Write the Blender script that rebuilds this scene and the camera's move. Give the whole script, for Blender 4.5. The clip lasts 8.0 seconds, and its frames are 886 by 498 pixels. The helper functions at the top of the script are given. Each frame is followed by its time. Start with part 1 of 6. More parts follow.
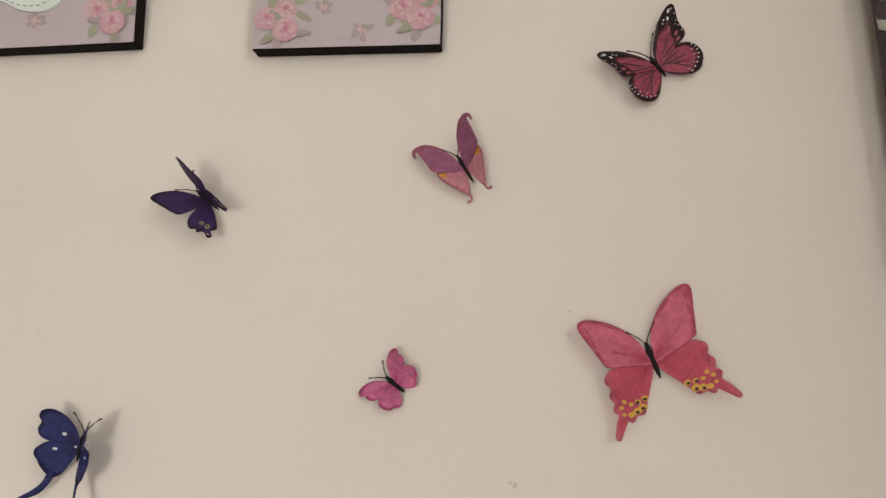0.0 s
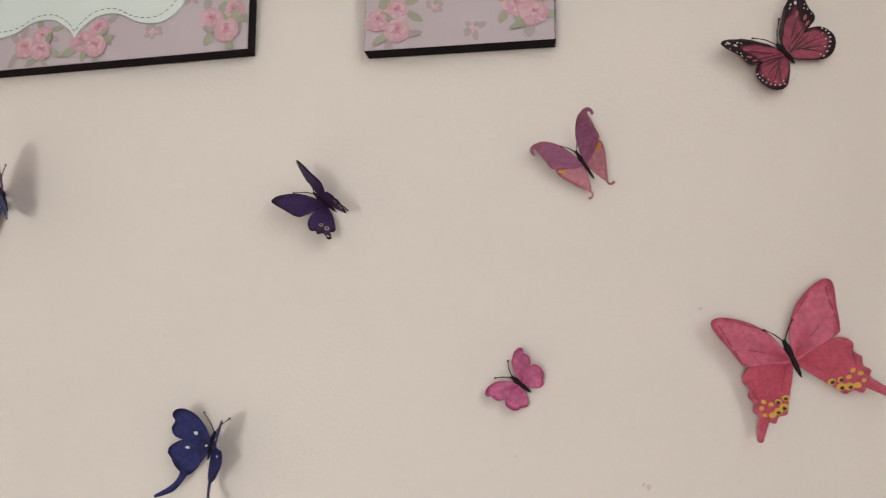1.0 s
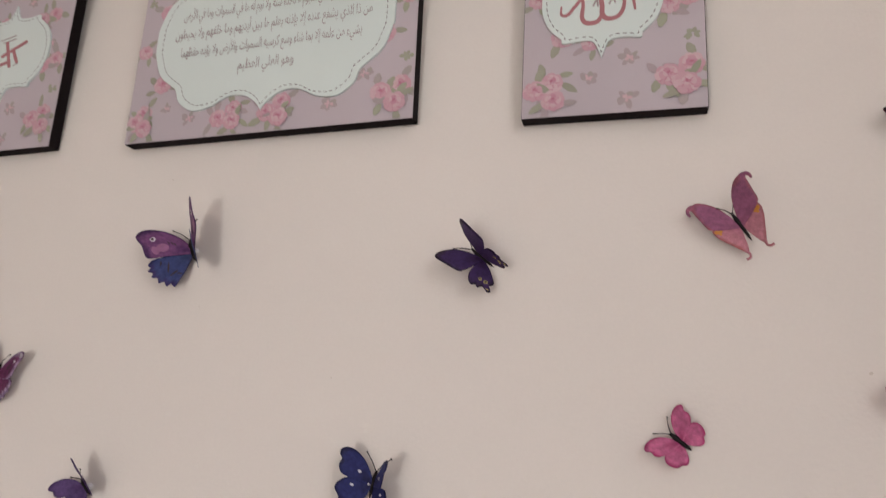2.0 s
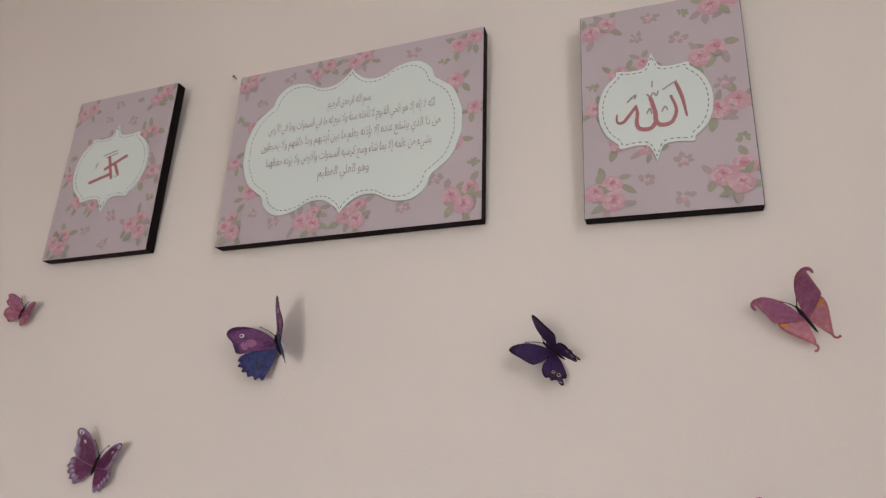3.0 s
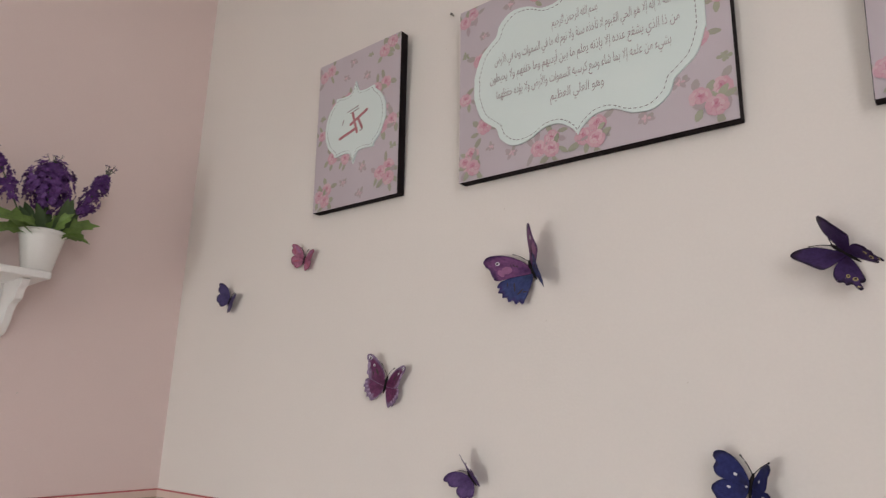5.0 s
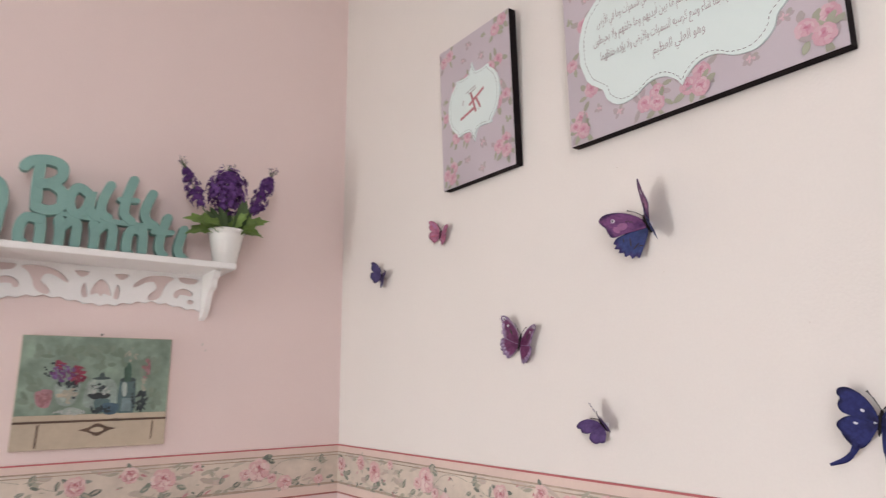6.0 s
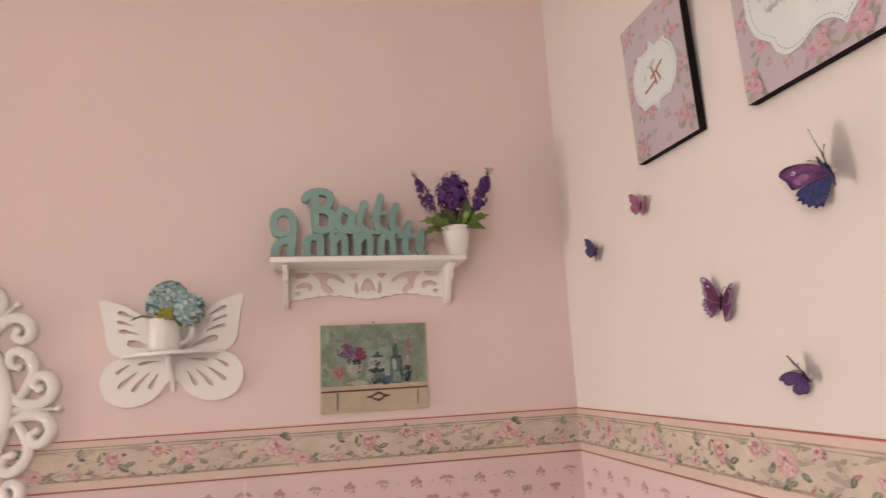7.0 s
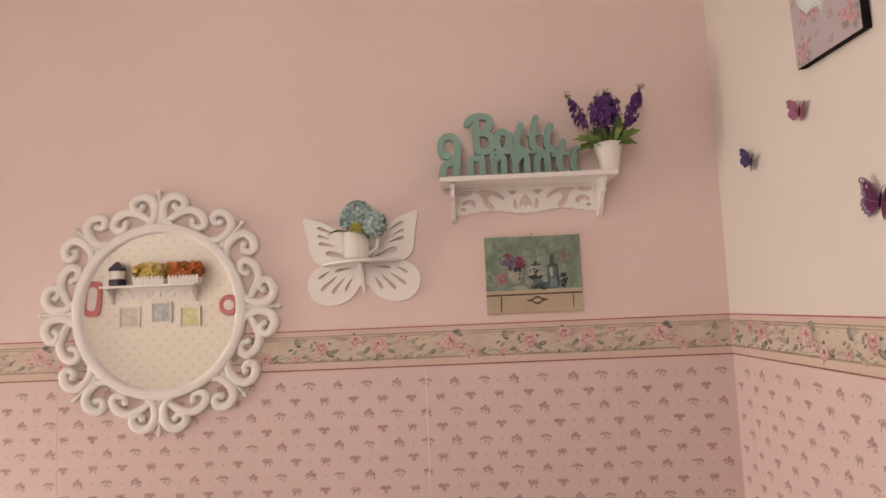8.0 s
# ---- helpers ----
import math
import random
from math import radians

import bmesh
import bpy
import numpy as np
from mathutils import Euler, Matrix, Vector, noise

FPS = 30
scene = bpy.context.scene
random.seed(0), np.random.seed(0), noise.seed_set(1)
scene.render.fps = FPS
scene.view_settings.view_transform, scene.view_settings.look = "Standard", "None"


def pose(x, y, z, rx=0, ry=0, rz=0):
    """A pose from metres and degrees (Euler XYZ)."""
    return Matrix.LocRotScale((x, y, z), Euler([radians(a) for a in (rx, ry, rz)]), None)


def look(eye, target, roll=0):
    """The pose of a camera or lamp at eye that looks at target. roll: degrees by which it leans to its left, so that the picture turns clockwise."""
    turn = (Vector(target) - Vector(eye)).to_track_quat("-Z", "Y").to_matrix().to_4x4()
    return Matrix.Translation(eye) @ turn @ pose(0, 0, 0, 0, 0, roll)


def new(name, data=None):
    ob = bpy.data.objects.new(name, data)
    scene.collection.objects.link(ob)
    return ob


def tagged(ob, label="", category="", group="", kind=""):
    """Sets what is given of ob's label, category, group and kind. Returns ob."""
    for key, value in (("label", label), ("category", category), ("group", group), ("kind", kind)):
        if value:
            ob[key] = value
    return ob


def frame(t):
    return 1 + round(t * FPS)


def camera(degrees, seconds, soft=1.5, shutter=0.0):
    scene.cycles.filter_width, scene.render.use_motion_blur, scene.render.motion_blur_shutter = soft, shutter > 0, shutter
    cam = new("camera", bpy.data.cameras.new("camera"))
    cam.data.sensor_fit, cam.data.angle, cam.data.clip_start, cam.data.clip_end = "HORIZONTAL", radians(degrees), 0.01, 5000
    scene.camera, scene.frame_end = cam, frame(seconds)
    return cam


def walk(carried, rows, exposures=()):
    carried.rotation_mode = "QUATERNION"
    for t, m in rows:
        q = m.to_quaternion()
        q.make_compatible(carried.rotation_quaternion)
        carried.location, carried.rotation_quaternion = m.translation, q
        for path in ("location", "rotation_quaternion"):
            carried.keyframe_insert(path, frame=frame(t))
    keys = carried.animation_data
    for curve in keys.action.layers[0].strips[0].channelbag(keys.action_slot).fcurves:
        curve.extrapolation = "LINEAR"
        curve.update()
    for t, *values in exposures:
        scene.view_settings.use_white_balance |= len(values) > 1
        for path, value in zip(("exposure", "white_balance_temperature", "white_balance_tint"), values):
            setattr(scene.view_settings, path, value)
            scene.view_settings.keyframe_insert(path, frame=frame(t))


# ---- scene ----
import mathutils

tessellate_polygon = mathutils.geometry.tessellate_polygon

# The camera and its walk
cam = camera(70.2, 8.0, soft=1.25, shutter=0.25)
PATH = [
    (0, (1.597, -0.581, 1.252), (1.432, 1.376, 1.631), -1.9),
    (0.5, (1.559, -0.576, 1.261), (1.324, 1.375, 1.631), -2.0),
    (1, (1.525, -0.585, 1.255), (1.225, 1.356, 1.636), -2.1),
    (1.5, (1.491, -0.605, 1.248), (1.1, 1.311, 1.668), -0.5),
    (2, (1.461, -0.635, 1.245), (0.917, 1.207, 1.805), 1.1),
    (2.2, (1.452, -0.65, 1.247), (0.913, 1.166, 1.89), 1.0),
    (3.3, (1.432, -0.715, 1.266), (0.74, 1.0, 2.027), 1.0),
    (3.5, (1.418, -0.721, 1.269), (0.692, 0.993, 2.002), 1.0),
    (4, (1.388, -0.722, 1.259), (0.499, 0.932, 1.947), 2.2),
    (4.5, (1.385, -0.73, 1.269), (0.323, 0.855, 1.87), 1.0),
    (4.7, (1.388, -0.732, 1.266), (0.252, 0.817, 1.824), 0.8),
    (5.8, (1.451, -0.746, 1.239), (-0.036, 0.523, 1.661), -0.3),
    (6, (1.482, -0.743, 1.234), (-0.101, 0.401, 1.663), -0.7),
    (6.5, (1.58, -0.705, 1.208), (-0.22, 0.09, 1.565), 1.0),
    (7, (1.66, -0.707, 1.211), (-0.259, -0.296, 1.595), -3.0),
    (7.5, (1.719, -0.718, 1.19), (-0.253, -0.607, 1.501), -2.9),
    (8, (1.813, -0.765, 1.149), (-0.178, -0.808, 1.335), -2.4),
]

EXPOSURES = [(0.0, -0.17, 7020, 8), (1.0, -0.13, 6680, 9), (2.0, -0.28, 6680, 14), (3.5, -0.4, 6620, 13), (4.0, -0.41, 6560, 11.5), (4.5, -0.56, 6550, 11), (5.8, 0.18, 6380, 13.5), (6.4, 0.18, 6380, 14), (7.0, -0.03, 7550, 22.5), (7.5, -0.13, 8050, 25), (8.0, -0.16, 8000, 23.5)]
walk(cam, [(t, look(eye, target, roll)) for t, eye, target, roll in PATH], EXPOSURES)

# World, sun and a key lamp in an invented low opening behind the camera
world = bpy.data.worlds.new("daylight")
scene.world = world
world.use_nodes = True
sky = world.node_tree.nodes.new("ShaderNodeTexSky")
sky.sky_type, sky.sun_disc = "NISHITA", False
sky.sun_elevation, sky.sun_rotation = radians(48), radians(180)
world.node_tree.links.new(sky.outputs[0], world.node_tree.nodes["Background"].inputs[0])
world.node_tree.nodes["Background"].inputs[1].default_value = 0.1
sun_data = bpy.data.lights.new("sun", "SUN")
sun_data.energy, sun_data.angle, sun_data.color = 3.0, radians(0.5), (1.0, 0.95, 0.88)
sun = new("sun", sun_data)
sun.matrix_world = look((1.1, -8.0, 8.0), (1.1, -2.0, 1.0))

EAST, SOUTH, CEIL, THICK = 2.2, -3.3, 2.7, 0.12
# unseen south wall thickened to keep the low lamp off the side walls
REVEAL = 1.1
GAP_L, GAP_R, GAP_B, GAP_T = 0.3, 1.1, 0.04, 0.74
lamp_data = bpy.data.lights.new("added_low_key", "AREA")
lamp_data.shape, lamp_data.size, lamp_data.size_y = "RECTANGLE", GAP_R - GAP_L - 0.04, GAP_T - GAP_B - 0.04
lamp_data.energy, lamp_data.color = 52.0, (0.95, 0.99, 0.97)
lamp = new("added_low_key", lamp_data)
lamp.matrix_world = look(((GAP_L + GAP_R) / 2, SOUTH - REVEAL + 0.02, (GAP_B + GAP_T) / 2), ((GAP_L + GAP_R) / 2, 0.0, 0.7))

# softer fill lamps, added in invented openings: above it, in the east wall behind the camera
UP_L, UP_R, UP_B, UP_T = 0.3, 1.5, 1.0, 2.15
EW_N, EW_S, EW_B, EW_T = -0.85, -1.6, 1.2, 2.4
for nm, watts, w, h, m in (("added_upper_fill", 13.5, UP_R - UP_L - 0.04, UP_T - UP_B - 0.04, look(((UP_L + UP_R) / 2, SOUTH - 0.15, (UP_B + UP_T) / 2), ((UP_L + UP_R) / 2 + 2.4, -1.6, 1.75))),
                           # unseen lamp, added to brighten the west wall from the front
                           ("added_east_fill", 11.5, EW_N - EW_S - 0.04, EW_T - EW_B - 0.04, look((EAST + 0.1, (EW_N + EW_S) / 2, (EW_B + EW_T) / 2), (0, (EW_N + EW_S) / 2 + 0.15, 1.75)))):
    data = bpy.data.lights.new(nm, "AREA")
    data.shape, data.size, data.size_y, data.energy, data.color = "RECTANGLE", w, h, watts, (0.96, 0.99, 0.98)
    new(nm, data).matrix_world = m


# Materials
def nodes_of(name):
    m = bpy.data.materials.new(name)
    m.use_nodes = True
    return m, m.node_tree.nodes, m.node_tree.links, m.node_tree.nodes["Principled BSDF"]


def ramp_of(ns, stops):
    r = ns.new("ShaderNodeValToRGB")
    while len(r.color_ramp.elements) < len(stops):
        r.color_ramp.elements.new(0.5)
    for e, (p, c) in zip(r.color_ramp.elements, stops):
        e.position, e.color = p, (*c, 1)
    return r


def tone(c, k):
    return tuple(min(1.0, v * k) for v in c)


def stuff(name, base, rough=0.6, metal=0.0, fine=120.0, broad=3.0, vary=0.06, bump=0.05, coat=0.0, shine=0.5):
    """A surface with fine grain and broad unevenness about one base colour."""
    m, ns, ln, b = nodes_of(name)
    co = ns.new("ShaderNodeTexCoord")
    big, small = ns.new("ShaderNodeTexNoise"), ns.new("ShaderNodeTexNoise")
    big.inputs["Scale"].default_value, small.inputs["Scale"].default_value = broad, fine
    big.inputs["Detail"].default_value, small.inputs["Detail"].default_value = 5, 3
    for n in (big, small):
        ln.new(co.outputs["Object"], n.inputs["Vector"])
    mix = ns.new("ShaderNodeMath")
    mix.operation, mix.inputs[1].default_value = "MULTIPLY_ADD", 0.7
    half = ns.new("ShaderNodeMath")
    half.operation, half.inputs[1].default_value = "MULTIPLY", 0.3
    ln.new(small.outputs[0], half.inputs[0])
    ln.new(big.outputs[0], mix.inputs[0])
    ln.new(half.outputs[0], mix.inputs[2])
    r = ramp_of(ns, [(0.3, tone(base, 1 - vary)), (0.7, tone(base, 1 + vary))])
    ln.new(mix.outputs[0], r.inputs[0])
    ln.new(r.outputs[0], b.inputs["Base Color"])
    b.inputs["Roughness"].default_value, b.inputs["Metallic"].default_value = rough, metal
    b.inputs["Coat Weight"].default_value, b.inputs["Specular IOR Level"].default_value = coat, shine
    bp = ns.new("ShaderNodeBump")
    bp.inputs["Strength"].default_value, bp.inputs["Distance"].default_value = bump, 0.002
    ln.new(small.outputs[0], bp.inputs["Height"])
    ln.new(bp.outputs[0], b.inputs["Normal"])
    return m


def pieces(name, colours, rough=0.7, fine=200.0):
    """A surface whose separate pieces differ in colour."""
    m, ns, ln, b = nodes_of(name)
    g = ns.new("ShaderNodeNewGeometry")
    r = ramp_of(ns, [(i / max(1, len(colours) - 1), c) for i, c in enumerate(colours)])
    ln.new(g.outputs["Random Per Island"], r.inputs[0])
    n = ns.new("ShaderNodeTexNoise")
    n.inputs["Scale"].default_value = fine
    mx = ns.new("ShaderNodeMix")
    mx.data_type, mx.blend_type = "RGBA", "MULTIPLY"
    mx.inputs[0].default_value = 0.35
    ln.new(r.outputs[0], mx.inputs[6])
    ln.new(n.outputs["Color"], mx.inputs[7])
    ln.new(mx.outputs[2], b.inputs["Base Color"])
    b.inputs["Roughness"].default_value = rough
    return m


def wing_paint(name, root, middle, edge, vein, veins=9.0, rough=0.55, mottle=0.55, band=0.99, lines=0.3):
    """Printed wing film: colour from the root to the margin, darker veins that fan out, blotches and fine grain."""
    m, ns, ln, b = nodes_of(name)
    uv = ns.new("ShaderNodeUVMap")
    sep = ns.new("ShaderNodeSeparateXYZ")
    ln.new(uv.outputs[0], sep.inputs[0])
    co = ns.new("ShaderNodeTexCoord")
    n = ns.new("ShaderNodeTexNoise")
    n.inputs["Scale"].default_value, n.inputs["Detail"].default_value = 90, 4
    ln.new(co.outputs["Object"], n.inputs["Vector"])
    jog = ns.new("ShaderNodeMath")
    jog.operation, jog.inputs[1].default_value = "MULTIPLY_ADD", 0.34
    off = ns.new("ShaderNodeMath")
    off.operation, off.inputs[1].default_value = "SUBTRACT", 0.17
    ln.new(sep.outputs[1], off.inputs[0])
    ln.new(n.outputs[0], jog.inputs[0])
    ln.new(off.outputs[0], jog.inputs[2])
    r = ramp_of(ns, [(0.05, root), (0.45 * band, middle), (band - 0.13, middle), (band, edge)])
    ln.new(jog.outputs[0], r.inputs[0])
    w = ns.new("ShaderNodeTexWave")
    w.inputs["Scale"].default_value, w.inputs["Distortion"].default_value = veins * 0.32, 2.0
    ln.new(uv.outputs[0], w.inputs["Vector"])
    v = ramp_of(ns, [(0.0, (1, 1, 1)), (0.16, (0, 0, 0))])
    ln.new(w.outputs["Fac"], v.inputs[0])
    mx = ns.new("ShaderNodeMix")
    mx.data_type = "RGBA"
    soft = ns.new("ShaderNodeMath")
    soft.operation, soft.inputs[1].default_value = "MULTIPLY", lines
    ln.new(v.outputs[0], soft.inputs[0])
    ln.new(soft.outputs[0], mx.inputs[0])
    ln.new(r.outputs[0], mx.inputs[6])
    mx.inputs[7].default_value = (*vein, 1)
    last = mx
    for scale, low, amount in ((75, (0.55, 0.5, 0.56), mottle), (260, (0.5, 0.46, 0.5), mottle)):
        mott = ns.new("ShaderNodeTexNoise")
        mott.inputs["Scale"].default_value, mott.inputs["Detail"].default_value = scale, 5
        ln.new(co.outputs["Object"], mott.inputs["Vector"])
        mr = ramp_of(ns, [(0.32, low), (0.66, (1.12, 1.08, 1.1))])
        ln.new(mott.outputs[0], mr.inputs[0])
        mul = ns.new("ShaderNodeMix")
        mul.data_type, mul.blend_type = "RGBA", "MULTIPLY"
        mul.inputs[0].default_value = amount
        ln.new(last.outputs[2], mul.inputs[6])
        ln.new(mr.outputs[0], mul.inputs[7])
        last = mul
    ln.new(last.outputs[2], b.inputs["Base Color"])
    b.inputs["Specular IOR Level"].default_value = 0.2
    b.inputs["Roughness"].default_value = rough
    bp = ns.new("ShaderNodeBump")
    bp.inputs["Strength"].default_value, bp.inputs["Distance"].default_value = 0.15, 0.001
    ln.new(w.outputs["Fac"], bp.inputs["Height"])
    ln.new(bp.outputs[0], b.inputs["Normal"])
    return m


CREAM = stuff("cream_wall_paint", (0.76, 0.71, 0.67), 0.75, fine=260, broad=1.6, vary=0.035, bump=0.12)
PINK = stuff("pink_wall_paint", (0.77, 0.63, 0.6), 0.75, fine=260, broad=1.6, vary=0.035, bump=0.12)
PAPER = stuff("pink_wallpaper", (0.71, 0.56, 0.54), 0.7, fine=400, broad=2.5, vary=0.03, bump=0.06)
SEAM = stuff("wallpaper_seam", (0.78, 0.66, 0.64), 0.7, fine=300, vary=0.04)
PALE_PAPER = stuff("cream_wallpaper", (0.89, 0.86, 0.79), 0.7, fine=400, broad=2.5, vary=0.03, bump=0.06)
CEILING = stuff("white_ceiling", (0.8, 0.78, 0.75), 0.85, vary=0.02)
FLOOR = stuff("pale_floor", (0.55, 0.52, 0.49), 0.4, fine=40, broad=2, vary=0.1)
SPRIG = pieces("dusty_sprig_print", [(0.54, 0.3, 0.3), (0.62, 0.39, 0.39), (0.56, 0.39, 0.37), (0.5, 0.32, 0.32)])
GREY_SPRIG = pieces("grey_sprig_print", [(0.56, 0.4, 0.36), (0.6, 0.44, 0.4), (0.52, 0.37, 0.34)])
PALE_SPRIG = stuff("pale_sprig_print", (0.8, 0.75, 0.65), 0.7, fine=300, vary=0.06)
FIELD = stuff("border_field", (0.61, 0.525, 0.44), 0.65, fine=90, broad=18, vary=0.14, bump=0.04)
RAIL = stuff("border_rail", (0.67, 0.525, 0.46), 0.65, fine=200, broad=12, vary=0.06)
RAIL_LINE = stuff("border_olive_line", (0.38, 0.29, 0.225), 0.65, fine=60, broad=14, vary=0.35)
RED_LINE = stuff("border_red_line", (0.46, 0.11, 0.12), 0.6, fine=60, broad=9, vary=0.2)
MAROON = stuff("border_maroon_line", (0.36, 0.14, 0.12), 0.6, fine=60, broad=9, vary=0.2)
R_LIGHT = pieces("rose_pale", [(0.86, 0.66, 0.62), (0.82, 0.58, 0.56), (0.88, 0.72, 0.67)])
R_SOFT = pieces("rose_soft", [(0.78, 0.5, 0.49), (0.76, 0.46, 0.46), (0.8, 0.55, 0.53)])
R_MID = pieces("rose_pink", [(0.58, 0.25, 0.27), (0.64, 0.33, 0.34), (0.54, 0.24, 0.26)])
R_DARK = pieces("rose_deep", [(0.46, 0.13, 0.16), (0.52, 0.19, 0.2)])
L_DARK = pieces("leaf_print_dark", [(0.15, 0.17, 0.14), (0.22, 0.25, 0.2), (0.27, 0.3, 0.25)])
L_PALE = pieces("leaf_print_pale", [(0.46, 0.42, 0.33), (0.42, 0.4, 0.32), (0.5, 0.45, 0.36)])
B_WASH = pieces("border_wash", [(0.66, 0.58, 0.49), (0.54, 0.46, 0.38), (0.64, 0.52, 0.45), (0.52, 0.47, 0.38), (0.56, 0.44, 0.38)])
BORDER_INK = [R_LIGHT, R_MID, R_DARK, L_DARK, L_PALE, R_SOFT, B_WASH]
C_LIGHT = pieces("canvas_rose_pale", [(0.74, 0.5, 0.56), (0.76, 0.55, 0.6), (0.72, 0.48, 0.54)])
C_SOFT = pieces("canvas_rose_soft", [(0.7, 0.41, 0.49), (0.72, 0.45, 0.52), (0.69, 0.39, 0.47)])
C_MID = pieces("canvas_rose_pink", [(0.64, 0.3, 0.39), (0.67, 0.35, 0.43)])
C_DARK = pieces("canvas_rose_deep", [(0.57, 0.21, 0.3), (0.6, 0.25, 0.34)])
C_LEAF = pieces("canvas_leaf", [(0.36, 0.38, 0.28), (0.44, 0.45, 0.34), (0.41, 0.4, 0.32)])
C_GREY = pieces("canvas_grey_sprig", [(0.46, 0.4, 0.39), (0.52, 0.42, 0.45), (0.46, 0.42, 0.39)])
CANVAS_INK = [C_LIGHT, C_MID, C_DARK, C_LEAF, C_GREY, C_SOFT]
LILAC = stuff("lilac_canvas", (0.51, 0.45, 0.49), 0.55, fine=900, broad=8, vary=0.05, bump=0.15)
BLACK = stuff("black_edge", (0.01, 0.006, 0.007), 0.85, fine=300, vary=0.2, shine=0.15)
PANEL = stuff("pale_mint_panel", (0.68, 0.77, 0.75), 0.55, fine=900, broad=6, vary=0.02, bump=0.1)
STITCH = stuff("stitch_ink", (0.16, 0.14, 0.15), 0.7)
TEXT_INK = stuff("grey_text_ink", (0.35, 0.3, 0.31), 0.7)
RED_INK = stuff("dusty_red_ink", (0.42, 0.17, 0.19), 0.6, vary=0.12)
WHITE = stuff("white_lacquer", (0.83, 0.81, 0.79), 0.45, fine=150, broad=8, vary=0.03, bump=0.05)
CERAMIC = stuff("white_ceramic", (0.8, 0.78, 0.75), 0.2, fine=80, broad=8, vary=0.02, bump=0.01)
TEAL = stuff("teal_paint", (0.2, 0.36, 0.32), 0.55, fine=120, broad=14, vary=0.1, bump=0.08)
LAVENDER = pieces("purple_florets", [(0.09, 0.025, 0.15), (0.16, 0.05, 0.26), (0.11, 0.03, 0.2), (0.22, 0.09, 0.33)])
BUDS = pieces("grey_violet_buds", [(0.2, 0.13, 0.24), (0.26, 0.16, 0.26)])
HYDRANGEA = pieces("teal_florets", [(0.26, 0.5, 0.55), (0.42, 0.64, 0.66), (0.55, 0.73, 0.72), (0.68, 0.8, 0.77)])
YELLOWISH = pieces("yellow_green_florets", [(0.45, 0.4, 0.06), (0.5, 0.48, 0.12)])
LEAF = stuff("fabric_leaf", (0.15, 0.235, 0.055), 0.6, fine=200, broad=30, vary=0.45)
STEM = stuff("dark_stem", (0.06, 0.1, 0.035), 0.7, vary=0.2)
MIRROR, _n, _l, _b = nodes_of("mirror_glass")
_b.inputs["Metallic"].default_value, _b.inputs["Roughness"].default_value = 1.0, 0.015
_b.inputs["Base Color"].default_value = (0.95, 0.955, 0.95, 1)
NAIL = stuff("steel_nail", (0.2, 0.19, 0.18), 0.4, metal=0.8)
SCUFF = stuff("scuffed_plaster", (0.62, 0.56, 0.51), 0.85, vary=0.15)
BODY = stuff("black_felt_body", (0.015, 0.012, 0.013), 0.8, vary=0.3, shine=0.2)
SPOT_W = stuff("white_spot", (0.7, 0.68, 0.72), 0.6)
SPOT_Y = stuff("gold_spot", (0.62, 0.36, 0.05), 0.6, vary=0.2)
SPOT_K = stuff("black_spot", (0.03, 0.015, 0.015), 0.6)
SPOT_O = stuff("orange_spot", (0.6, 0.25, 0.04), 0.6)
SPOT_R = stuff("rose_cell", (0.38, 0.075, 0.125), 0.6, fine=200, vary=0.2)


# Helpers for shapes
def part(name, bm, mats, parent=None, label="", smooth=False):
    me = bpy.data.meshes.new(name)
    bm.normal_update()
    bm.to_mesh(me)
    bm.free()
    for m in mats if isinstance(mats, list) else [mats]:
        me.materials.append(m)
    if smooth:
        for p in me.polygons:
            p.use_smooth = True
    ob = new(name, me)
    ob.parent = parent
    return tagged(ob, label) if label else ob


def thing(name, m, label, category, group="", kind=""):
    ob = new(name)
    ob.empty_display_size = 0.03
    ob.matrix_basis = m
    return tagged(ob, label, category, group, kind)


def on_north(x, z, out=0.0, turn=0.0):
    return pose(x, -out, z, 90) @ pose(0, 0, 0, 0, 0, turn)


def on_west(y, z, out=0.0, turn=0.0):
    return pose(out, y, z, 90, 0, 90) @ pose(0, 0, 0, 0, 0, turn)


def on_east(y, z, out=0.0, turn=0.0):
    return pose(EAST - out, y, z, 90, 0, -90) @ pose(0, 0, 0, 0, 0, turn)


def curve_through(pts, steps=5, closed=False):
    """A smooth line through the points."""
    n, out = len(pts), []
    for i in range(n if closed else n - 1):
        q = [pts[(i + k) % n] if closed else pts[min(max(i + k, 0), n - 1)] for k in (-1, 0, 1, 2)]
        for j in range(steps):
            t = j / steps
            out.append(tuple(0.5 * (2 * b + (c - a) * t + (2 * a - 5 * b + 4 * c - d) * t * t + (3 * b - a - 3 * c + d) * t ** 3) for a, b, c, d in zip(*q)))
    return out if closed else out + [tuple(pts[-1])]


def box(bm, x0, x1, y0, y1, z0, z1, bevel=0.0, mi=0):
    made = bmesh.ops.create_cube(bm, size=1)["verts"]
    for v in made:
        v.co = Vector(((x0 + x1) / 2 + v.co.x * (x1 - x0), (y0 + y1) / 2 + v.co.y * (y1 - y0), (z0 + z1) / 2 + v.co.z * (z1 - z0)))
    faces = {f for v in made for f in v.link_faces}
    for f in faces:
        f.material_index = mi
    if bevel:
        bmesh.ops.bevel(bm, geom=list({e for f in faces for e in f.edges}), offset=bevel, segments=2, affect="EDGES", profile=0.5)
    return bm


